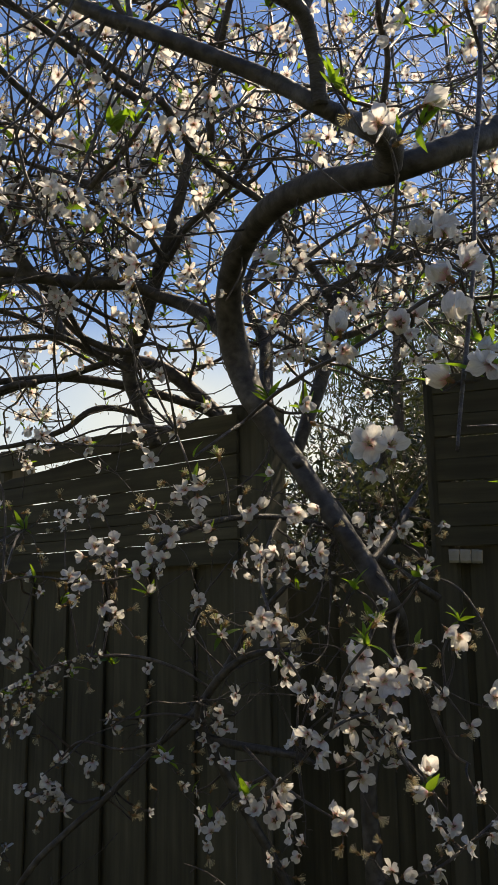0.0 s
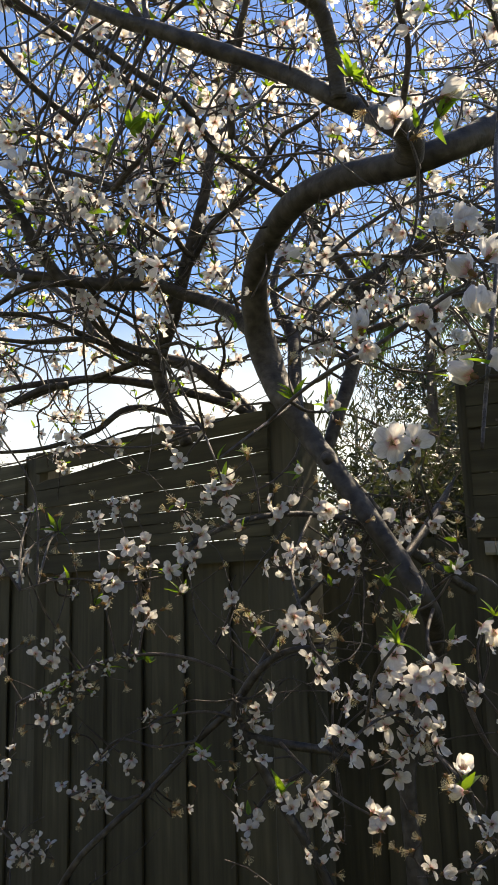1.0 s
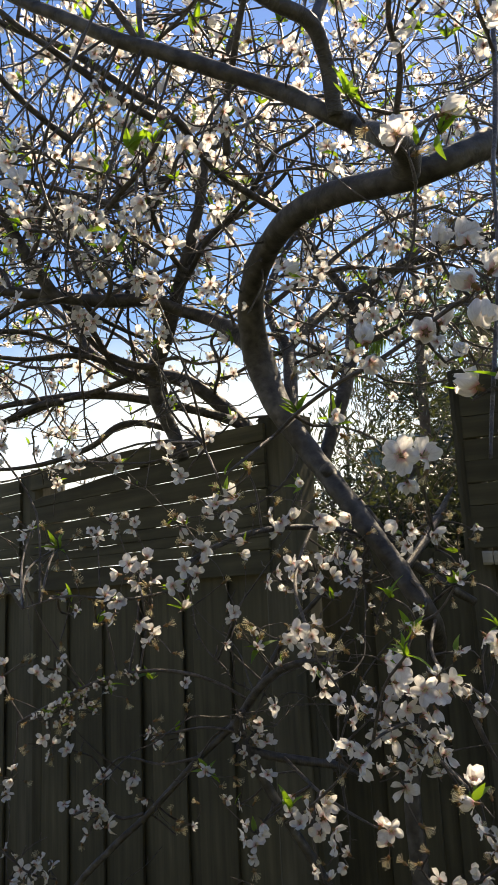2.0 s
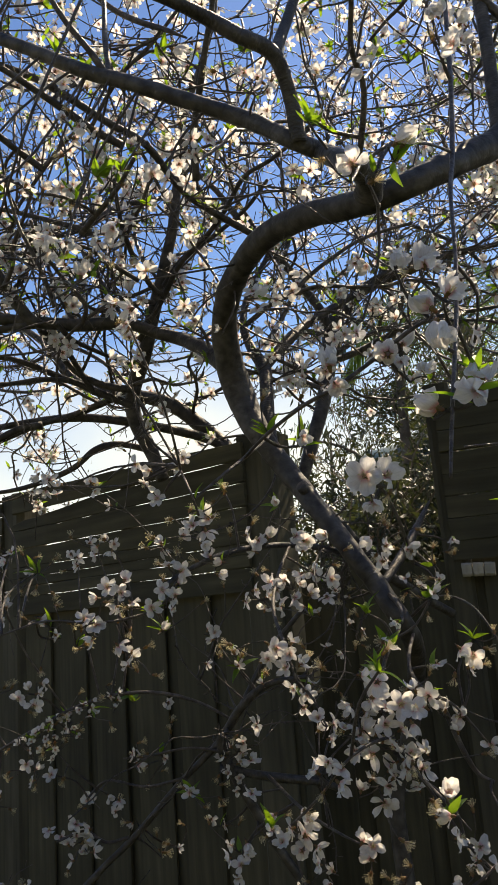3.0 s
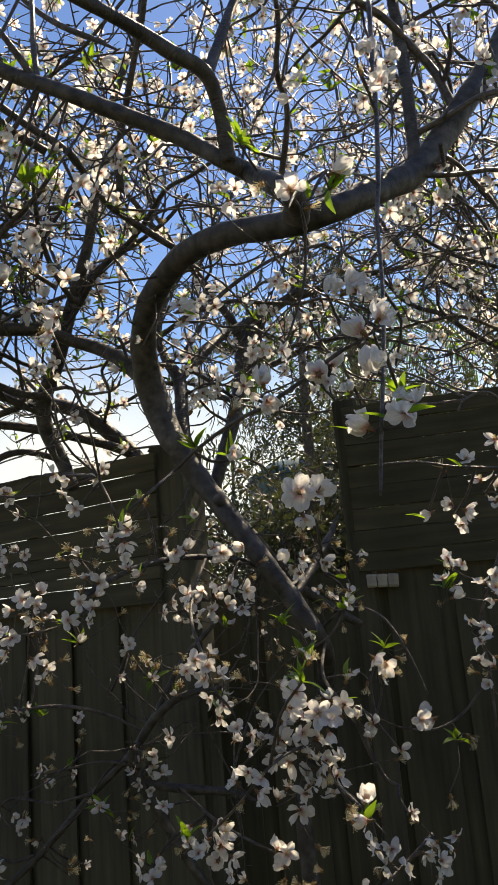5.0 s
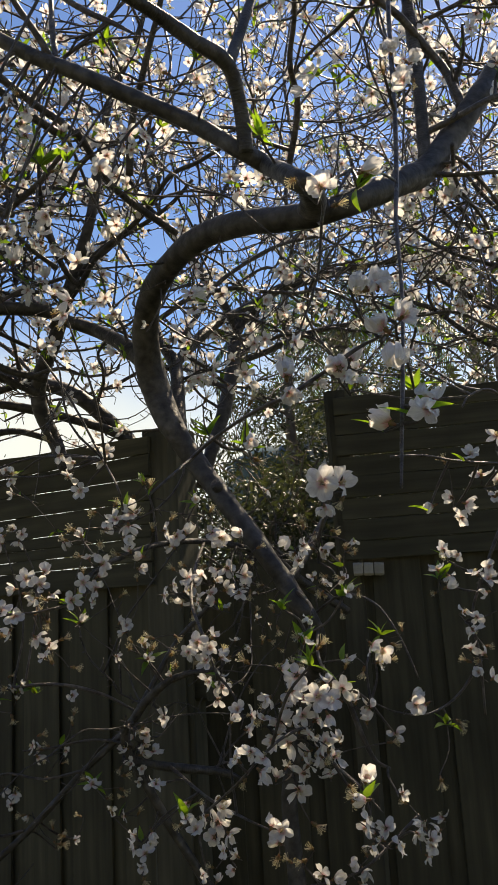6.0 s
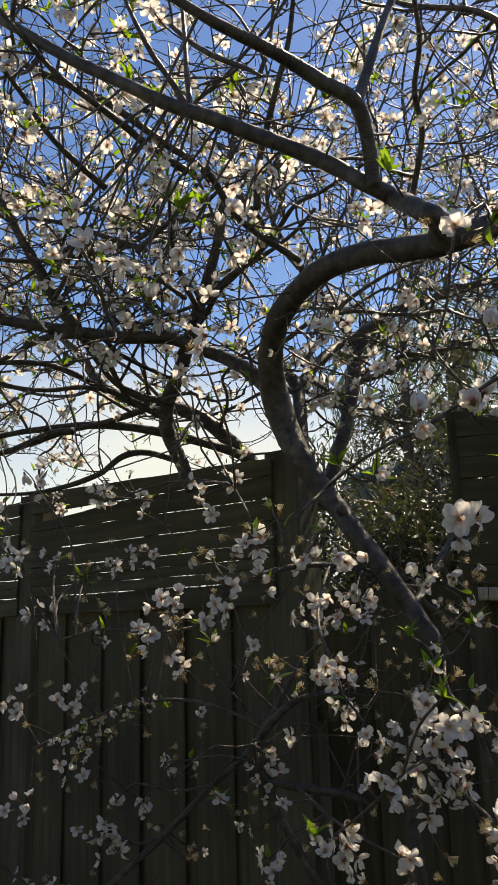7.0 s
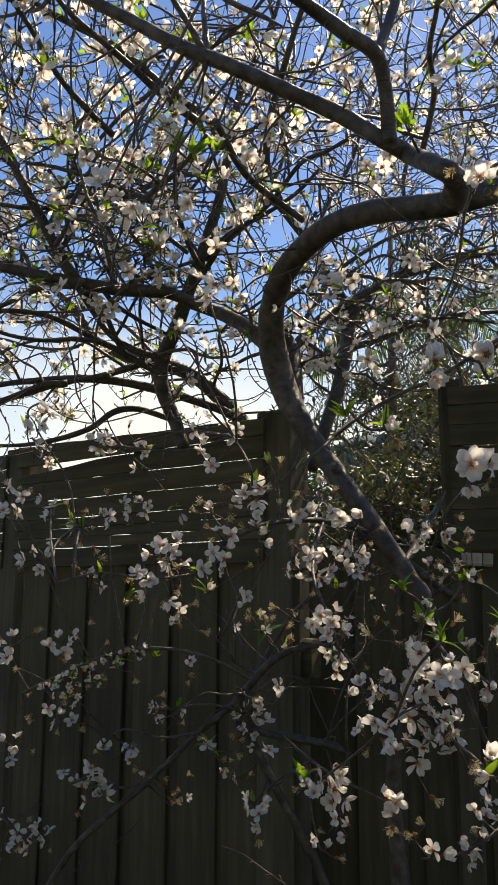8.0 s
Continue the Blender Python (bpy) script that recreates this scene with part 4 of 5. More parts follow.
def joined_blossom(length, width, cup, notch, seed, stamens, droop=0.0):
    r = random.Random(seed)
    h = Heap()
    for k in range(5):
        v, f, uv = petal_arrays(length * r.uniform(0.9, 1.08), width * r.uniform(0.88, 1.1), cup + r.uniform(-0.18, 0.22), notch, r.uniform(-1, 1))
        m = np.array(Matrix.Rotation(math.tau * k / 5 + r.uniform(-0.12, 0.12), 3, "Z") @ Matrix.Rotation(droop + r.uniform(-0.15, 0.15), 3, "Y"))
        h.add(v @ m.T + (0, 0, 0.0006 * (k % 2)), f, uv, np.zeros(len(f), int))
    c = heart_arrays(stamens, 0.0095, 0.7, seed)
    for v, f, uv, s, base in zip(c.v, c.f, c.uv, c.s, np.cumsum([0] + [len(a) for a in c.v])):
        h.add(v, f - base, uv, s + 1)
    return h


def packed(h):
    return np.concatenate(h.v), [np.asarray(f) for f in h.f], np.concatenate(h.uv), np.concatenate(h.s)


FORMS = [joined_blossom(0.0195, 0.0072, 0.25, 0.10, 1, 12), joined_blossom(0.020, 0.0066, 0.55, 0.12, 2, 12),
         joined_blossom(0.0185, 0.0075, 0.05, 0.08, 3, 12), joined_blossom(0.019, 0.007, 0.9, 0.1, 4, 10, -0.35), joined_blossom(0.0205, 0.0064, 0.15, 0.14, 5, 12, 0.2)]
FORM_ARRAYS = [packed(h) for h in FORMS]
HEART = [heart_arrays(22, 0.0095, 0.75, 40 + k).mesh("blossom", [STAMEN, CALYX]) for k in range(3)]
PETALS = []
for k, (a, b, c, d, e) in enumerate([(0.0205, 0.0104, 0.22, 0.15, 2.2), (0.0215, 0.0096, 0.40, 0.18, -2.4), (0.0195, 0.0108, 0.0, 0.12, 2.6), (0.021, 0.0100, 0.6, 0.16, -2.0)]):
    v, f, uv = petal_arrays(a, b, c, d, e)
    PETALS.append(mesh_of("petal", v.tolist(), f.tolist(), [PETAL], uv))
NARROW = []
for k, (a, b, c, d, e) in enumerate([(0.0205, 0.0082, 0.18, 0.09, 0.9), (0.0215, 0.0074, 0.32, 0.13, -1.1), (0.0195, 0.0087, 0.0, 0.07, 1.3), (0.021, 0.0078, 0.55, 0.11, -1.0)]):
    v, f, uv = petal_arrays(a, b, c, d, e)
    NARROW.append(mesh_of("petal", v.tolist(), f.tolist(), [PETAL], uv))
SPENT = [heart_arrays(26, 0.0145, 0.8, 70 + k).mesh("spent_blossom", [STAMEN, CALYX]) for k in range(2)]


def leaf_arrays(length, width, curl):
    v, uv = [], []
    for i in range(6):
        s = i / 5
        half = width * math.sin(math.pi * min(1, 0.06 + 0.94 * s) ** 0.8) * 0.5 + 0.0003
        for c in (-1, 0, 1):
            v.append((length * s, half * c, curl * length * s * s + abs(c) * half * 0.35))
            uv.append((0.5 + c / 2, s))
    f = [(i * 3 + j, i * 3 + 3 + j, i * 3 + 4 + j, i * 3 + 1 + j) for i in range(5) for j in range(2)]
    return np.array(v), np.array(f), np.array(uv)


LEAVES = []
for a, b, c in [(0.028, 0.0088, -0.5), (0.022, 0.0076, 0.35), (0.033, 0.0094, -0.3)]:
    v, f, uv = leaf_arrays(a, b, c)
    LEAVES.append(mesh_of("leaf", v.tolist(), f.tolist(), [LEAF], uv))


def facing(normal, spin):
    return Vector(normal).to_track_quat("Z", "Y").to_matrix().to_4x4() @ Matrix.Rotation(spin, 4, "Z")


def toward(bias=0.75):
    n = Vector((rng.gauss(0, 0.9), -0.35 * bias + rng.gauss(0, 0.75), rng.gauss(0.1, 0.75)))
    return n.normalized()


stalks = Heap()


def stalk(a, b, r0, r1):
    a, b = np.array(a, float), np.array(b, float)
    mid = (a + b) / 2 + np.array([rng.uniform(-1, 1) for _ in range(3)]) * np.linalg.norm(b - a) * 0.12
    stalks.add(*tube(smooth_path([(*a, r0), (*mid, (r0 + r1) / 2), (*b, r1)], 3), 5))


def blossom(at, normal=None, size=1.0, petals=PETALS):
    """One near flower: its heart is the part, its five petals hang on it."""
    n = normal or toward()
    m = Matrix.Translation(Vector(at) + Vector(SHIFT)) @ facing(n, rng.uniform(0, 6.3)) @ Matrix.Scale(size, 4)
    b = child("blossom", HEART[rng.randrange(3)], tree, m)
    cup = rng.choice((-0.9, -0.7, -0.5, -0.3, -0.1) if petals is PETALS else (-0.75, -0.5, -0.3, -0.1, 0.05, 0.25))
    kind = rng.randrange(4)
    for k in range(5):
        if rng.random() < 0.10:
            continue
        t = Matrix.Translation((0, 0, 0.0006 * (k % 2))) @ Matrix.Rotation(math.tau * k / 5 + rng.uniform(-0.13, 0.13), 4, "Z")
        t = t @ Matrix.Rotation(cup + rng.uniform(-0.25, 0.25), 4, "Y") @ Matrix.Rotation(rng.uniform(-0.42, 0.42), 4, "X") @ Matrix.Scale(rng.uniform(0.85, 1.08), 4)
        child("petal", petals[(kind + (k % 2) * rng.randrange(2)) % 4], b, t)
    return Vector(at) - n * 0.0075


def spray(at, count=1, spread=0.02, size=1.0, leaves=0, spent=0, normal=None):
    """Some blossoms on one spur, with a few young leaves, tied to the nearest wood."""
    c = Vector(at) + Vector((0, 0.018, -0.004))
    near, _ = min(samples, key=lambda s: (s[0][0] - c.x) ** 2 + (s[0][1] - c.y) ** 2 + (s[0][2] - c.z) ** 2)
    if (Vector(near[:3]) - c).length > near[3]:
        stalk(near[:3], c, 0.0018, 0.0012)
    for k in range(count):
        o = Vector((0, 0, 0)) if count == 1 else Vector((math.cos(k * 2.4), rng.uniform(-0.5, 0.3), math.sin(k * 2.4))) * spread * 0.82 * math.sqrt((k + 0.5) / count)
        n = Vector(normal).normalized() if normal and k == 0 else (toward() + o * 18).normalized()
        if c.y < 0.7 and not (normal and k == 0):
            n = (Vector((rng.gauss(0, 0.5), -1, rng.gauss(-0.1, 0.5))) + o * 14).normalized()
        back = blossom(Vector(at) + o, n, (0.66 if c.y < 0.7 else 0.60) * size * rng.uniform(0.85, 1.12), PETALS if c.y < 0.7 else NARROW)
        stalk(c, back, 0.0009, 0.0007)
    for k in range(spent + (1 if count > 2 else 0)):
        o = Vector((rng.gauss(0, 1), rng.gauss(0, 0.5), rng.gauss(0, 1))) * (0.012 + spread * 0.6)
        n = (o * 30 + toward(0.4)).normalized()
        child("spent_blossom", SPENT[rng.randrange(2)], tree, Matrix.Translation(Vector(at) + o + Vector(SHIFT)) @ facing(n, 0) @ Matrix.Scale(rng.uniform(0.5, 0.78), 4))
        stalk(c, Vector(at) + o - n * 0.007, 0.0009, 0.0007)
    for k in range(leaves + 3 if leaves > 1 else leaves):
        d = Vector((rng.gauss(0, 0.6), rng.gauss(-0.2, 0.5), rng.gauss(0.85, 0.5))).normalized()
        m = Matrix.Translation(c + Vector(SHIFT)) @ d.to_track_quat("X", "Z").to_matrix().to_4x4() @ Matrix.Rotation(rng.uniform(-1, 1), 4, "X")
        child("leaf", LEAVES[rng.randrange(3)], tree, m @ Matrix.Scale(rng.uniform(0.5, 1.0), 4))


rng.seed(21)
spray((0.078, 0.518, 1.868), 1, 0, 1.0, 0, 1, (-0.25, -1, -0.25))
spray((0.112, 0.516, 1.881), 1, 0, 1.0, 2, 1, (0.75, -0.55, 0.1))
spray((0.101, 0.540, 1.887), 0, 0.01, 1, 1, 2)
spray((0.063, 0.529, 1.637), 1, 0, 0.84, 0, 0, (-0.3, -1, 0.05))
spray((0.078, 0.539, 1.637), 1, 0, 1.05, 0, 1, (0.5, -1, 0.2))
spray((0.070, 0.557, 1.623), 1, 0, 0.7, 0, 0, (0.0, -0.5, -0.9))
spray((0.143, 0.512, 1.686), 1, 0, 1.25, 1, 0, (-0.55, -0.8, -0.3))
spray((0.152, 0.526, 1.699), 1, 0, 1.15, 2, 0, (0.3, -0.6, 0.75))
spray((0.119, 0.529, 1.681), 1, 0, 1.0, 1, 0, (-0.6, 0.5, 0.5))
spray((0.138, 0.531, 1.766), 1, 0, 1.12, 0, 0, (0.5, -0.8, 0.3))
spray((0.127, 0.542, 1.760), 1, 0, 1.12, 0, 0, (-0.5, 0.3, 0.7))
spray((0.127, 0.531, 1.743), 1, 0, 1.25, 1, 0, (0.0, -0.45, -0.9))
spray((0.108, 0.547, 1.807), 1, 0, 1.0, 0, 2, (0.1, -0.6, -0.7))
spray((0.129, 0.558, 1.802), 1, 0, 1.1, 0, 0, (-0.3, -0.8, 0.5))
spray((0.141, 0.569, 1.803), 1, 0, 0.75, 0, 1)
spray((0.098, 0.582, 1.741), 1, 0, 1.2, 0, 0, (0.1, 0.8, 0.55))
spray((0.114, 0.600, 1.754), 1, 0, 0.8, 0, 0, (0.5, 0.4, 0.7))
spray((0.051, 0.574, 1.732), 1, 0, 0.92, 0, 0, (-0.2, -0.55, 0.8))
spray((0.056, 0.596, 1.725), 1, 0, 0.7, 0, 0, (0.3, -0.5, -0.8))
spray((0.130, 0.653, 1.746), 2, 0.02, 0.62, 0, 0)
spray((0.195, 0.666, 1.782), 1, 0, 0.6, 0, 0, (0.2, -1, 0.2))
spray((0.199, 0.623, 2.066), 3, 0.026, 0.85, 0, 0)
spray((0.182, 0.621, 2.077), 1, 0, 0.8, 0, 0)
spray((0.098, 0.750, 1.821), 1, 0.01, 1, 0, 0)
spray((-0.113, 0.970, 1.753), 3, 0.014, 1.0, 0, 0, (0.1,-1,0))
spray((-0.156, 0.950, 1.737), 3, 0.022, 1.0, 0, 0, (-0.2,-1,-0.2))
spray((-0.141, 0.950, 1.702), 1, 0, 0.95, 0, 0, (0,-1,-0.2))
spray((-0.162, 0.900, 1.855), 2, 0.02, 1, 0, 0)
spray((-0.186, 0.920, 1.875), 1, 0, 1, 0, 0)
spray((-0.207, 0.950, 2.221), 2, 0.016, 1, 1, 0)
spray((-0.088, 0.900, 2.268), 2, 0.02, 1, 1, 0)
spray((-0.050, 0.920, 2.307), 1, 0.02, 1, 1, 0)
spray((-0.087, 1.050, 2.186), 1, 0, 1, 1, 0, (0.2,-1,-0.1))
spray((-0.249, 0.830, 2.061), 2, 0.022, 1.1, 1, 0)
spray((-0.194, 0.950, 2.043), 3, 0.024, 1, 0, 0)
spray((-0.147, 0.950, 2.003), 2, 0.018, 1, 0, 0)
spray((0.040, 0.950, 1.958), 2, 0.018, 1, 0, 0)
spray((-0.052, 1.010, 1.938), 1, 0, .75, 0, 0)
spray((-0.045, 1.000, 2.126), 1, 0.01, 1, 2, 2)
spray((0.245, 0.750, 2.166), 3, 0.026, 1.05, 0, 0)
spray((-0.239, 0.900, 2.256), 2, 0.022, 1, 1, 0)
spray((0.037, 0.920, 2.247), 3, 0.022, 1, 0, 0)
spray((0.097, 0.850, 2.196), 1, 0, 1, 0, 0)
spray((-0.250, 0.930, 2.346), 0, 0.01, 1, 4, 0)
spray((0.087, 0.800, 2.110), 0, 0.01, 1, 3, 0)
spray((0.001, 0.720, 1.725), 0, 0.01, 1, 3, 1)
spray((0.029, 0.660, 1.698), 1, 0.02, 0.8, 3, 2)
spray((0.293, 0.900, 1.861), 1, 0, 1, 0, 0)
spray((0.241, 0.850, 1.840), 1, 0, 1, 0, 0)
spray((0.203, 0.900, 1.818), 1, 0, 1, 1, 0)
spray((-0.280, 1.000, 1.738), 3, 0.018, 1, 0, 0)
spray((-0.295, 1.000, 1.746), 3, 0.018, 1, 0, 0)
spray((-0.241, 1.050, 1.743), 3, 0.012, 0.8, 1, 0)
spray((-0.196, 0.940, 1.590), 6, 0.030, 1, 0, 0, (0,-1,0.1))
spray((-0.223, 0.930, 1.555), 3, 0.02, 1.05, 1, 0, (0,-1,0))
spray((-0.185, 0.940, 1.522), 3, 0.02, .9, 0, 1)
spray((-0.152, 0.930, 1.570), 1, 0.02, .9, 4, 1)
spray((-0.130, 0.940, 1.582), 3, 0.02, .9, 1, 0)
spray((-0.181, 0.950, 1.515), 1, 0.02, .9, 0, 0)
spray((-0.090, 0.940, 1.655), 5, 0.026, 1, 0, 1)
spray((-0.087, 0.920, 1.682), 0, 0.014, 1, 2, 3)
spray((-0.142, 0.970, 1.648), 1, 0.02, .8, 1, 3)
spray((-0.123, 0.950, 1.611), 3, 0.02, .9, 0, 1)
spray((-0.074, 0.970, 1.619), 3, 0.02, .9, 1, 1)
spray((-0.062, 0.600, 1.650), 0, 0.006, 1, 1, 0)
spray((-0.029, 1.020, 1.647), 3, 0.02, 1, 0, 1)
spray((-0.010, 1.020, 1.649), 1, 0.02, 1, 0, 1)
spray((0.034, 1.050, 1.645), 3, 0.016, 1, 0, 0)
spray((-0.022, 0.980, 1.574), 6, 0.03, 1, 0, 0)
spray((0.017, 1.000, 1.585), 6, 0.03, 1, 0, 1)
spray((0.059, 1.050, 1.591), 3, 0.03, 1, 1, 3)
spray((-0.002, 0.890, 1.507), 6, 0.026, 1, 0, 0, (0,-1,0))
spray((0.121, 0.930, 1.620), 3, 0.024, 1, 1, 2)
spray((0.157, 0.950, 1.616), 1, 0.02, 1, 1, 3)
spray((0.005, 1.000, 1.693), 1, 0, 1, 2, 0, (0,-1,-0.2))
spray((0.068, 1.050, 1.650), 1, 0.02, 1, 0, 0)
spray((0.116, 1.100, 1.714), 1, 0, 0.7, 0, 0)
spray((0.169, 0.890, 1.560), 1, 0.014, .9, 5, 3)
spray((0.188, 0.950, 1.597), 0, 0.014, .9, 1, 3)
spray((0.133, 0.950, 1.532), 1, 0, .9, 1, 0)
spray((0.038, 0.785, 1.405), 3, 0.016, 1.0, 0, 0, (0.1,-0.7,0.6))
spray((0.020, 0.800, 1.401), 1, 0.01, 1, 0, 0)
spray((0.075, 0.660, 1.501), 0, 0.006, 1, 4, 1)
spray((0.082, 0.820, 1.477), 3, 0.02, 1, 2, 1)
spray((0.069, 0.840, 1.446), 3, 0.02, 1, 0, 0)
spray((0.091, 0.830, 1.451), 3, 0.02, 1, 0, 1)
spray((0.117, 0.820, 1.448), 3, 0.016, 1.05, 1, 0, (0.2,-0.7,0.6))
spray((0.134, 0.830, 1.459), 3, 0.016, 1, 1, 0)
spray((0.098, 0.830, 1.413), 6, 0.03, 1, 0, 0)
spray((0.118, 0.830, 1.391), 5, 0.03, 1, 0, 1)
spray((0.083, 0.830, 1.378), 5, 0.026, 1, 0, 0)
spray((0.107, 0.820, 1.409), 3, 0.02, 1, 0, 0)
spray((0.061, 0.840, 1.425), 3, 0.02, .9, 0, 1)
spray((0.037, 0.860, 1.435), 3, 0.02, .9, 0, 0)
spray((0.166, 0.850, 1.435), 3, 0.018, 1, 0, 0)
spray((0.200, 0.850, 1.405), 1, 0, 1, 0, 0, (-0.1,-1,0))
spray((0.229, 0.860, 1.432), 1, 0, 1, 0, 0, (-0.3,-1,0))
spray((0.191, 0.860, 1.494), 3, 0.018, 1, 1, 0)
spray((0.165, 0.900, 1.485), 1, 0.018, .9, 1, 1)
spray((0.207, 0.880, 1.512), 0, 0.012, 1, 3, 2)
spray((0.128, 0.720, 1.389), 1, 0, 1, 0, 0, (0,-0.6,0.7))
spray((0.130, 0.730, 1.370), 1, 0.014, .9, 2, 3)
spray((0.070, 0.900, 1.305), 3, 0.014, 1, 0, 0, (0,-0.8,0.4))
spray((-0.001, 0.900, 1.321), 6, 0.026, 1, 0, 0)
spray((-0.030, 0.900, 1.328), 1, 0, .9, 3, 1, (0.5,-0.6,0.6))
spray((-0.026, 0.920, 1.339), 1, 0.02, .9, 0, 1)
spray((-0.309, 1.240, 1.305), 1, 0, 1.05, 0, 1, (0.2,-0.8,0.4))
spray((-0.320, 1.240, 1.250), 8, 0.034, 1, 0, 0)
spray((-0.352, 1.200, 1.351), 1, 0.02, .9, 0, 0)
spray((-0.269, 1.240, 1.302), 3, 0.02, .9, 0, 0)
spray((-0.226, 1.200, 1.367), 3, 0.014, .9, 0, 0)
spray((-0.193, 1.200, 1.370), 0, 0.02, .9, 1, 3)
spray((-0.079, 1.180, 1.366), 6, 0.028, 1, 0, 0)
spray((-0.084, 1.170, 1.333), 3, 0.02, .9, 0, 0)
spray((-0.059, 1.100, 1.326), 1, 0.02, 1, 0, 0, (0.3,-0.3,0.9))
spray((-0.330, 1.200, 1.424), 6, 0.022, .56, 2, 2)
spray((-0.359, 1.200, 1.413), 6, 0.022, .56, 2, 2)
spray((-0.384, 1.200, 1.399), 6, 0.022, .56, 2, 2)
spray((-0.292, 1.190, 1.441), 6, 0.02, .52, 2, 2)
spray((-0.253, 1.190, 1.449), 4, 0.016, .52, 2, 1)
spray((-0.350, 1.200, 1.385), 3, 0.016, .55, 1, 2)
spray((-0.320, 1.220, 1.399), 2, 0.014, .55, 1, 1)
spray((-0.173, 1.180, 1.440), 1, 0, .9, 0, 0)
spray((-0.229, 1.190, 1.447), 0, 0.01, .9, 2, 0)
spray((-0.359, 1.150, 1.468), 5, 0.026, 1, 0, 0)
spray((-0.380, 1.200, 1.360), 3, 0.02, .9, 0, 1)
spray((-0.331, 1.200, 1.364), 0, 0.01, .9, 0, 2)
spray((-0.096, 1.080, 1.534), 3, 0.012, .8, 0, 0)
spray((-0.107, 1.100, 1.494), 1, 0.012, .8, 0, 0)
spray((0.015, 0.950, 1.459), 3, 0.02, .9, 1, 0)
spray((0.031, 0.950, 1.418), 1, 0.02, .9, 0, 0)
spray((-0.045, 1.100, 1.410), 1, 0.02, .9, 0, 0)
spray((-0.145, 1.150, 1.323), 1, 0.02, .9, 2, 3)
spray((-0.067, 1.050, 1.280), 1, 0.02, .9, 0, 0)
spray((-0.082, 1.050, 1.256), 3, 0.02, .9, 0, 0)
spray((0.028, 1.000, 1.256), 3, 0.02, .9, 0, 0)
spray((0.157, 0.800, 1.325), 2, 0.02, .9, 0, 0)
spray((0.175, 0.820, 1.301), 2, 0.02, .9, 0, 0)
spray((0.217, 0.900, 1.332), 1, 0.02, .9, 0, 0)
spray((0.221, 0.850, 1.296), 3, 0.02, .9, 0, 0)
spray((-0.252, 1.200, 1.677), 3, 0.016, .9, 0, 0)
spray((-0.278, 1.200, 1.675), 3, 0.016, .9, 0, 0)
spray((-0.313, 1.220, 1.662), 3, 0.016, .9, 0, 0)
spray((-0.346, 1.100, 1.640), 1, 0.02, .8, 2, 2)
spray((-0.381, 1.100, 1.666), 3, 0.02, .9, 1, 1)
spray((-0.389, 1.100, 1.590), 5, 0.03, .9, 0, 1)
spray((-0.457, 1.200, 1.459), 5, 0.03, .9, 0, 1)
spray((-0.441, 1.200, 1.312), 5, 0.03, .9, 0, 0)
spray((-0.284, 1.000, 1.547), 1, 0.02, .8, 1, 1)
spray((-0.304, 1.000, 1.569), 1, 0.02, .8, 1, 0)
spray((0.099, 0.920, 1.548), 0, 0.01, 1, 4, 2)
spray((0.112, 0.880, 1.508), 1, 0.01, .9, 3, 2)
spray((0.174, 0.600, 1.735), 0, 0.01, 1, 3, 0)
spray((-0.063, 1.000, 1.720), 0, 0.012, 1, 2, 2)
spray((-0.326, 1.050, 1.634), 0, 0.014, 1, 4, 4)
spray((-0.212, 0.930, 2.312), 0, 0.01, 1, 4, 0)
spray((-0.100, 0.900, 2.303), 0, 0.01, 1, 4, 0)
spray((0.009, 0.720, 2.152), 0, 0.01, 1, 4, 0)
spray((-0.200, 1.000, 2.192), 0, 0.01, 1, 4, 1)
spray((-0.249, 1.000, 2.161), 1, 0.01, 1, 4, 1)
spray((-0.167, 1.050, 2.258), 1, 0.01, 1, 3, 1)
spray((-0.240, 1.050, 2.064), 1, 0.02, 1, 3, 1)
spray((-0.073, 0.980, 2.134), 1, 0.02, .9, 3, 1)
spray((0.106, 1.000, 1.970), 2, 0.02, .9, 2, 0)
spray((0.382, 1.100, 2.099), 2, 0.02, 1, 3, 0)
spray((0.322, 1.000, 1.985), 2, 0.02, 1, 3, 0)
spray((0.256, 1.000, 2.335), 2, 0.02, 1, 2, 0)
spray((0.210, 1.000, 2.368), 2, 0.02, 1, 2, 0)
spray((0.312, 0.950, 1.574), 3, 0.02, 1, 2, 0)
spray((-0.358, 1.240, 1.258), 2, 0.02, .8, 0, 1)
spray((-0.234, 1.240, 1.260), 2, 0.02, .75, 0, 2)
spray((-0.080, 1.100, 1.255), 2, 0.02, .8, 1, 1)
spray((-0.113, 1.200, 1.266), 2, 0.02, .75, 1, 2)
spray((-0.185, 1.200, 1.362), 1, 0.02, .8, 0, 3)
spray((-0.206, 1.240, 1.220), 0, 0.02, .8, 0, 3)
spray((-0.177, 1.240, 1.231), 1, 0.02, .7, 0, 2)
spray((-0.251, 0.950, 1.533), 0, 0.02, .8, 1, 3)
spray((-0.064, 1.100, 1.488), 1, 0.02, .7, 3, 3)
spray((-0.068, 1.100, 1.509), 1, 0.02, .7, 1, 3)
spray((-0.188, 0.960, 1.506), 0, 0.02, .7, 0, 3)
spray((-0.145, 0.960, 1.544), 1, 0.02, .8, 2, 2)
spray((-0.280, 0.940, 1.561), 1, 0.014, .8, 1, 3)
spray((-0.034, 1.100, 1.463), 1, 0.02, .7, 1, 3)
spray((0.032, 1.050, 1.462), 1, 0.02, .7, 1, 3)
spray((0.068, 1.100, 1.495), 2, 0.02, .7, 1, 3)
spray((0.103, 1.120, 1.522), 2, 0.02, .7, 0, 3)
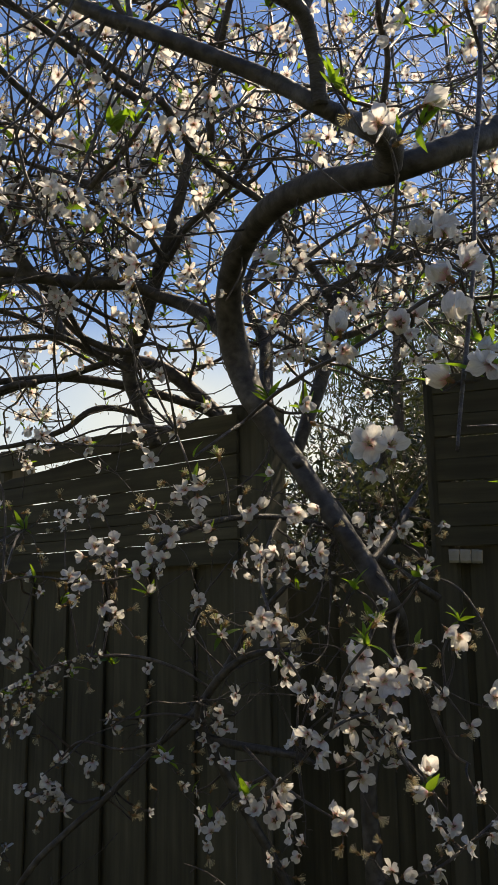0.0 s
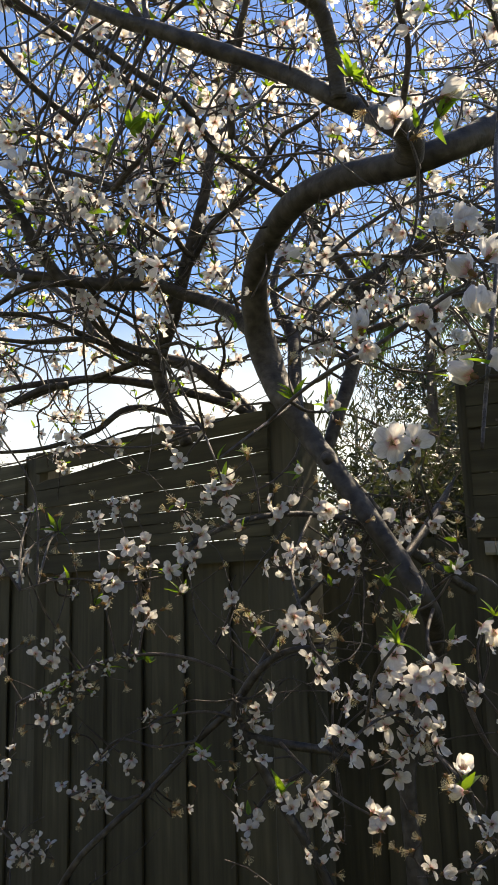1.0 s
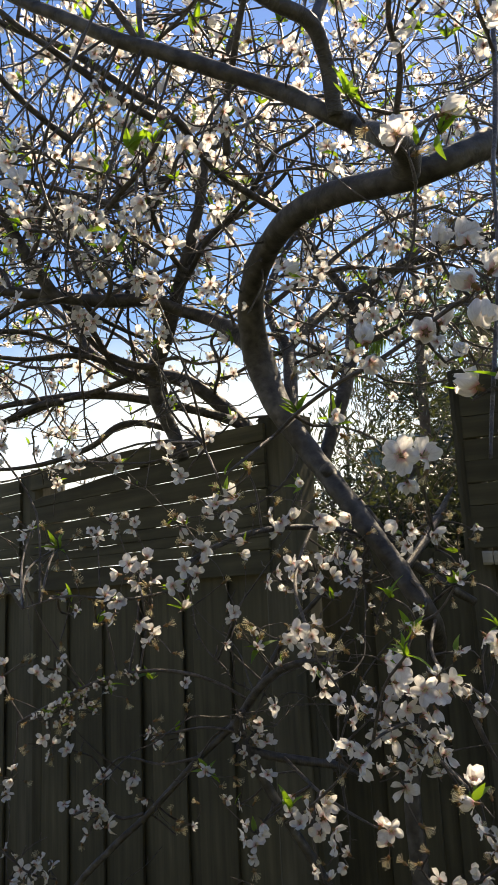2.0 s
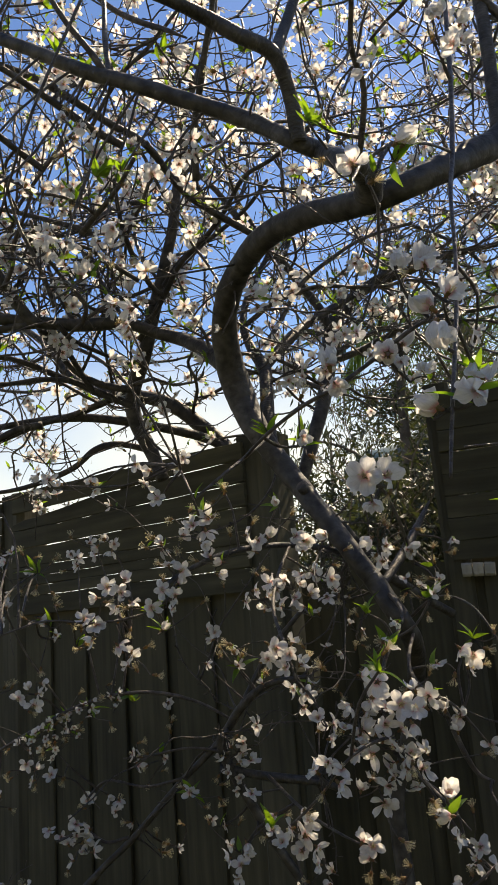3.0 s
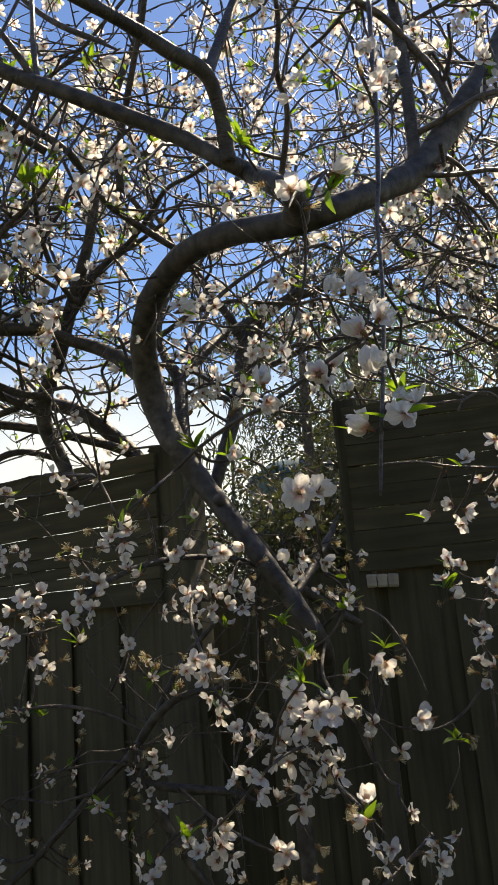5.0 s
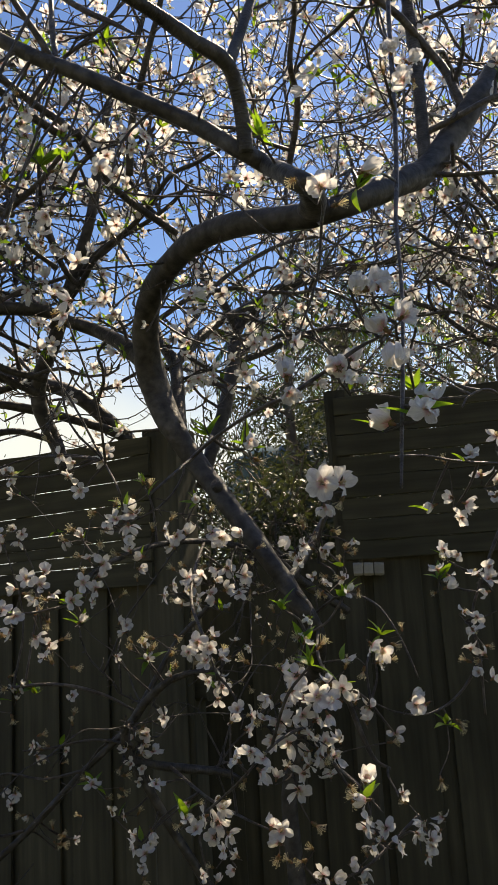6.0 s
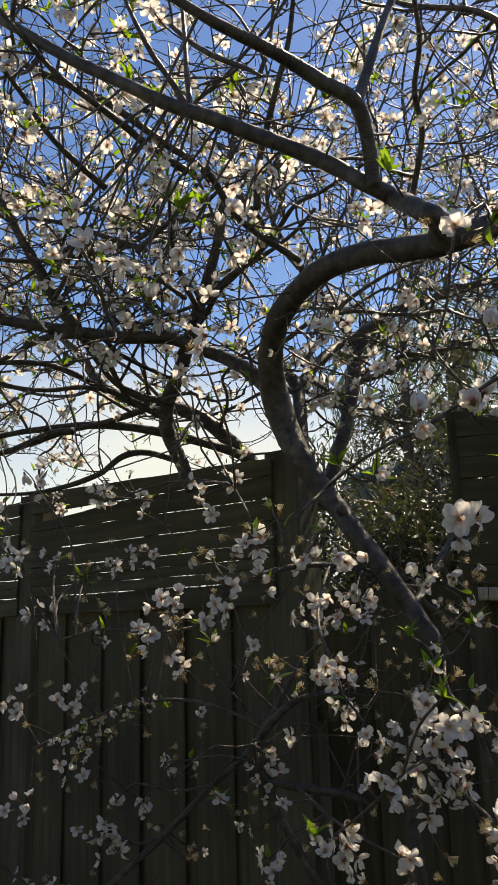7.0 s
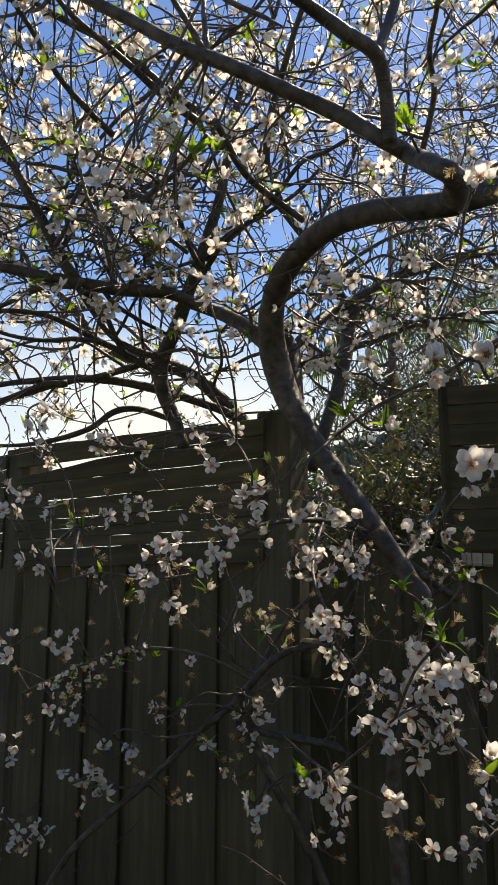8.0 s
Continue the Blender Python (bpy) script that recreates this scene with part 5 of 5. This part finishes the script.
spray((0.088, 1.120, 1.569), 2, 0.02, .75, 0, 2)
spray((0.042, 1.100, 1.549), 2, 0.02, .75, 1, 2)
spray((0.184, 1.100, 1.576), 2, 0.02, .8, 1, 3)
spray((0.219, 1.100, 1.581), 1, 0.02, .8, 0, 3)
spray((0.267, 1.200, 1.641), 1, 0.02, .8, 1, 2)
spray((0.281, 0.800, 1.648), 3, 0.02, 1, 0, 0)
spray((0.269, 0.729, 1.690), 1, 0, 1.1, 1, 0, (-0.3, -0.8, 0.4))
spray((0.316, 0.789, 1.670), 3, 0.022, 0.95, 0, 0)
spray((0.330, 0.778, 1.710), 2, 0.018, 0.9, 0, 0)
spray((0.238, 0.765, 1.644), 1, 0, 0.85, 1, 0)
spray((0.306, 0.900, 1.597), 2, 0.016, 0.9, 1, 1)
spray((0.343, 0.902, 1.566), 4, 0.024, 1, 0, 0)
spray((0.319, 0.895, 1.522), 3, 0.02, 0.95, 0, 1)
spray((0.329, 0.904, 1.477), 2, 0.018, 0.9, 0, 2)
spray((0.333, 0.899, 1.450), 2, 0.016, 0.9, 0, 0)
spray((0.247, 0.896, 1.427), 2, 0.018, 1, 0, 0)
spray((0.283, 0.896, 1.403), 0, 0.014, 1, 2, 3)
spray((0.264, 0.949, 1.276), 4, 0.026, 0.95, 0, 0)
spray((-0.430, 1.268, 1.165), 5, 0.03, 1, 0, 1)
spray((-0.400, 1.267, 1.179), 3, 0.02, 0.95, 0, 0)
spray((-0.458, 1.272, 1.190), 2, 0.02, 0.9, 0, 0)
spray((0.137, 0.960, 1.231), 2, 0.014, 1.05, 0, 0)
spray((0.176, 0.972, 1.234), 3, 0.018, 1.05, 0, 0)
spray((0.199, 0.987, 1.269), 3, 0.02, 1, 0, 0)
spray((0.004, 1.037, 1.219), 2, 0.016, 0.8, 0, 1)
spray((0.114, 0.966, 1.245), 0, 0.012, 1, 0, 3)
spray((-0.147, 0.805, 1.891), 3, 0.022, 1.0, 0, 1)
spray((-0.165, 0.761, 2.044), 0, 0.012, 1, 4, 1)
spray((-0.137, 0.760, 2.047), 1, 0.012, 0.9, 4, 0)
spray((-0.227, 0.825, 1.985), 2, 0.02, 1, 1, 1)
spray((-0.218, 0.878, 1.978), 2, 0.02, 0.9, 1, 1)
spray((0.018, 0.745, 2.116), 2, 0.02, 0.95, 1, 1)
spray((0.085, 0.744, 2.120), 1, 0, 1, 0, 0, (0.1, -1, 0.1))
spray((0.067, 0.690, 2.041), 0, 0.01, 1, 4, 0)
spray((-0.252, 0.683, 1.947), 1, 0, 1.25, 0, 0, (-0.2, -1, 0.3))
spray((-0.327, 0.705, 2.110), 3, 0.022, 1, 2, 0)
spray((-0.306, 0.720, 2.026), 3, 0.022, 1, 3, 1)
spray((-0.278, 0.723, 2.010), 3, 0.022, 1, 1, 0)
spray((-0.185, 0.755, 2.090), 3, 0.022, 1, 1, 0)
spray((-0.209, 0.780, 1.964), 2, 0.02, 0.9, 1, 0)
spray((-0.093, 0.766, 2.020), 2, 0.016, 1, 0, 0)
spray((-0.374, 0.896, 1.653), 3, 0.024, 0.95, 0, 1)
spray((-0.365, 0.928, 1.747), 4, 0.03, 0.95, 0, 0)

# blossoms on the grown twigs, farther up and back
rng.seed(33)
far_flowers, far_leaves, count = Heap(), Heap(), 0
leaf_forms = [leaf_arrays(0.022, 0.007, -0.2), leaf_arrays(0.016, 0.005, 0.25)]
while count < 2750:
    q, d = twigs[rng.randrange(high)]
    if q[0] > 0.3 and rng.random() < 0.3:
        continue
    for _ in range(rng.choice((1, 1, 2, 3))):
        n = Vector((rng.gauss(0, 1), rng.gauss(-0.3, 1), rng.gauss(0, 1))).normalized()
        at = q[:3] + np.array(n) * 0.014 + np.array([rng.gauss(0, 0.008) for _ in range(3)])
        v, fs, uv, s = FORM_ARRAYS[rng.randrange(5)]
        m = np.array((facing(n, rng.uniform(0, 6.3)) @ Matrix.Scale(rng.uniform(0.52, 0.8), 4)).to_3x3())
        base, k0 = far_flowers.n, 0
        far_flowers.v.append(v @ m.T + at)
        for f in fs:
            far_flowers.f.append(f + base)
        far_flowers.uv.append(uv)
        far_flowers.s.append(s)
        far_flowers.n += len(v)
        count += 1
    for _ in range(rng.choice((1, 2, 3, 5))):
        d2 = Vector((rng.gauss(0, 1), rng.gauss(0, 1), rng.gauss(0.4, 1))).normalized()
        v, f, uv = leaf_forms[rng.randrange(2)]
        m = np.array((d2.to_track_quat("X", "Z").to_matrix() @ Matrix.Rotation(rng.uniform(-1, 1), 3, "X")) * rng.uniform(0.6, 1.1))
        far_leaves.add(v @ m.T + q[:3], f, uv)
child("blossom_mass", far_flowers.mesh("blossom_mass", [PETAL, STAMEN, CALYX]), tree, pose(-0.27, -1.16, 0), "white blossoms scattered along the upper twigs", "stuff")
child("leaf_mass", far_leaves.mesh("leaf_mass", [LEAF]), tree, pose(-0.27, -1.16, 0), "small young green leaves among the twigs", "stuff")
child("spur_mass", stalks.mesh("spur_mass", [TWIG]), tree, pose(-0.27, -1.16, 0), "thin spurs and flower stalks", "stuff")


# ---- beyond the fences ----
def gum_tree(at, height, lean, seed, spread, clumps, label):
    r = random.Random(seed)
    base = thing("gum_tree", label, "tree", pose(*at))
    rows = [(0, 0, -0.1, height * 0.014), (lean * 0.2, 0.05, height * 0.3, height * 0.011), (lean * 0.6, 0, height * 0.62, height * 0.008), (lean, 0.1, height, height * 0.003)]
    path = smooth_path(rows, 6)
    v, f, uv = tube(path, 9, 0.1)
    child("trunk", mesh_of("trunk", v.tolist(), f.tolist(), [GUM_BARK], uv), base)
    leaf = Heap()
    v0, f0, uv0 = leaf_arrays(0.048, 0.0075, -0.3)
    for _ in range(clumps):
        i = r.randrange(len(path) // 4, len(path))
        p = path[i, :3]
        a = r.uniform(0, 6.3)
        e = p + np.array((math.cos(a), math.sin(a), r.uniform(-0.1, 0.7))) * spread * r.uniform(0.4, 1)
        mid = (p + e) / 2 + np.array((0, 0, 0.15 * spread))
        arc = smooth_path([(*p, path[i, 3] * 0.4), (*mid, path[i, 3] * 0.25), (*e, 0.003)], 4)
        v, f, uv = tube(arc, 5)
        child("limb", mesh_of("limb", v.tolist(), f.tolist(), [GUM_BARK], uv), base)
        for _ in range(230):
            q = arc[r.randrange(4, len(arc)), :3] + np.array([r.gauss(0, 0.13 * spread) for _ in range(3)])
            d = Vector((r.gauss(0, 0.6), r.gauss(0, 0.6), -1)).normalized()
            m = np.array((d.to_track_quat("X", "Z").to_matrix() @ Matrix.Rotation(r.uniform(-3, 3), 3, "X")) * r.uniform(0.6, 1.2))
            leaf.add(v0 @ m.T + q, f0, uv0)
    child("crown", leaf.mesh("crown", [GUM_LEAF]), base, None, "drooping narrow grey-green leaves", "stuff")


gum_tree((0.46, 3.0, 0), 3.1, 0.12, 3, 0.5, 16, "slender gum tree with drooping leaves beyond the fence")
gum_tree((2.6, 5.2, 0), 4.6, -0.3, 4, 1.2, 26, "tall gum tree with a dark crown beyond the fence")
gum_tree((0.35, 6.4, 0), 3.0, 0.2, 8, 0.9, 14, "gum sapling with thin leaves beyond the fence gap")


def palm(at, height, seed):
    r = random.Random(seed)
    base = thing("palm", "palm with spiky arching fronds behind the fence", "palm tree", pose(*at))
    v, f, uv = tube(smooth_path([(0, 0, -0.1, 0.13), (0.03, 0, height * 0.5, 0.11), (0, 0, height, 0.12)], 6), 10, 0.15)
    child("trunk", mesh_of("trunk", v.tolist(), f.tolist(), [GUM_BARK], uv), base)
    lv, lf, luv = leaf_arrays(0.34, 0.022, -0.15)
    for k in range(15):
        a, rise = math.tau * k / 15 + r.uniform(-0.2, 0.2), r.uniform(0.1, 1.2)
        e = np.array((math.cos(a), math.sin(a), 0))
        arc = smooth_path([(0, 0, height, 0.018), (*(e * 0.45 + (0, 0, height + 0.35 * rise)), 0.012), (*(e * 0.95 + (0, 0, height + 0.35 * rise - 0.08)), 0.008), (*(e * 1.35 + (0, 0, height + 0.2 * rise - 0.45)), 0.003)], 8)
        h = Heap()
        h.add(*tube(arc, 5))
        way = np.gradient(arc[:, :3], axis=0)
        for i in range(4, len(arc)):
            t = way[i] / np.linalg.norm(way[i])
            side = np.cross(t, (0, 0, 1))
            side /= np.linalg.norm(side) + 1e-9
            for sgn in (-1, 1):
                for half in (0, 0.5):
                    d = Vector(side * sgn * 0.8 + t * 0.7 + np.array((0, 0, -0.25 + r.uniform(-0.15, 0.15))))
                    m = np.array(d.to_track_quat("X", "Z").to_matrix() * r.uniform(0.75, 1.05))
                    h.add(lv @ m.T + arc[i, :3] + way[i] * half, lf, luv)
        child("frond", h.mesh("frond", [PALM_LEAF]), base)


palm((2.14, 8.0, 0), 4.38, 6)


def shrub(at, wide, height, leaves, seed, label):
    """A many-stemmed bush: bent stems and a loose heap of small leaves with gaps."""
    r = random.Random(seed)
    base = thing("shrub", label, "shrub", pose(*at))
    leaf, bare = Heap(), Heap()
    v0, f0, uv0 = leaf_arrays(0.024, 0.0065, -0.25)
    tips, high = [], []
    for k in range(11):
        a, out = math.tau * k / 11 + r.uniform(-0.3, 0.3), wide * r.uniform(0.15, 0.5)
        top = np.array((math.cos(a) * out, math.sin(a) * out, height * r.uniform(0.65, 1.0)))
        arc = smooth_path([(0.02 * math.cos(a), 0.02 * math.sin(a), -0.05, 0.014), (*(top * (0.35, 0.35, 0.5)), 0.010), (*(top + (r.gauss(0, 0.05), 0, -0.08)), 0.006), (*top, 0.002)], 5)
        v, f, uv = tube(arc, 5)
        child("stem", mesh_of("stem", v.tolist(), f.tolist(), [GUM_BARK], uv), base)
        tips += [p for p in arc[:, :3] if p[2] > 0.58 * height]
        for _ in range(6):
            q = arc[r.randrange(7, len(arc)), :3]
            d = np.array((r.gauss(0, 0.5), r.gauss(0, 0.5), r.uniform(0.3, 1)))
            e = q + d / np.linalg.norm(d) * r.uniform(0.15, 0.4)
            mid = (q + e) / 2 + np.array([r.gauss(0, 0.03) for _ in range(3)])
            bare.add(*tube(smooth_path([(*q, 0.0035), (*mid, 0.0026), (*e, 0.0012)], 3), 4))
            for _ in range(9):
                high.append(mid + (e - mid) * r.random())
    for _ in range(leaves):
        if r.random() < 0.16:
            q = high[r.randrange(len(high))] + np.array([r.gauss(0, 0.012) for _ in range(3)])
        else:
            q = tips[r.randrange(len(tips))] + np.array([r.gauss(0, wide * 0.10) for _ in range(3)])
        d = Vector((r.gauss(0, 1), r.gauss(0, 1), r.gauss(-0.2, 0.8))).normalized()
        m = np.array((d.to_track_quat("X", "Z").to_matrix() @ Matrix.Rotation(r.uniform(-3, 3), 3, "X")) * r.uniform(0.6, 1.3))
        leaf.add(v0 @ m.T + q, f0, uv0)
    child("twig_mass", bare.mesh("twig_mass", [GUM_BARK]), base, None, "thin bare twigs", "stuff")
    child("foliage", leaf.mesh("foliage", [GUM_LEAF]), base, None, "small dark green leaves", "stuff")


shrub((0.25, 2.35, 0), 0.75, 2.0, 13000, 3, "dark leafy shrub behind the gap in the fences")
shrub((0.62, 2.45, 0), 0.6, 2.12, 11000, 14, "twiggy green shrub behind the tall post")
shrub((0.85, 3.05, 0), 0.9, 2.4, 13000, 4, "dense green shrub behind the set-back fence")
shrub((0.20, 2.02, 0), 0.42, 1.72, 12000, 9, "dark dense shrub close behind the fence gap")
shrub((0.36, 2.1, 0), 0.55, 1.88, 12000, 12, "dark dense shrub against the back of the fence")
shrub((0.18, 2.75, 0), 0.8, 2.05, 14000, 15, "broad dark shrub in front of the tank")
shrub((1.25, 2.7, 0), 0.95, 2.75, 11000, 16, "tall twiggy shrub rising above the set-back fence")
shrub((1.75, 3.0, 0), 1.0, 2.8, 9000, 17, "loose twiggy shrub rising above the set-back fence")
shrub((-0.1, 3.3, 0), 0.9, 1.95, 6000, 5, "loose green shrub beyond the slatted screen")
shrub((-1.6, 5.5, 0), 1.5, 2.35, 2000, 6, "low green shrub far beyond the fence")


def shed(x0, y, wide, top):
    base = thing("garden_shed", "grey clad garden shed with a teal sheet roof", "shed", pose(x0, y, 0))
    strip = board_mesh("cladding_board", top, 0.12, 0.018, SHED, 12, 0.001)
    for k in range(int(wide / 0.125)):
        child("cladding_board", strip, base, pose(0.06 + k * 0.125, 0.004 * (k % 2), top / 2, 0, -90, 90))
    roof = board_mesh("roof", wide + 0.1, 1.2, 0.03, TEAL, 13, 0.002)
    child("roof", roof, base, pose(wide / 2, 0.5, top + 0.07, 97, 0, 0))
    side = board_mesh("side_wall", 1.0, top, 0.02, SHED, 14, 0.001)
    child("side_wall", side, base, pose(0.0, 0.52, top / 2, 0, 0, 90))


shed(0.80, 3.4, 2.0, 2.42)


def tank(at, radius, height):
    """A ribbed rainwater tank with a shallow domed lid."""
    base = thing("rainwater_tank", "teal ribbed rainwater tank behind the shrubs", "water tank", pose(*at))
    rings = [(0.0, 0.0, z, radius * (1.0 if k % 2 else 0.975)) for k, z in enumerate(np.linspace(0, height, 33))]
    v, f, uv = tube(np.array(rings), 28)
    child("body", mesh_of("body", v.tolist(), f.tolist(), [TEAL], uv), base)
    dome = np.array([(0, 0, height, radius * 1.01), (0, 0, height + 0.03, radius * 0.97), (0, 0, height + 0.09, radius * 0.6), (0, 0, height + 0.11, radius * 0.15), (0, 0, height + 0.111, 0.001)])
    v, f, uv = tube(dome, 28)
    child("lid", mesh_of("lid", v.tolist(), f.tolist(), [TEAL], uv), base)


tank((0.70, 4.1, 0), 0.30, 2.26)
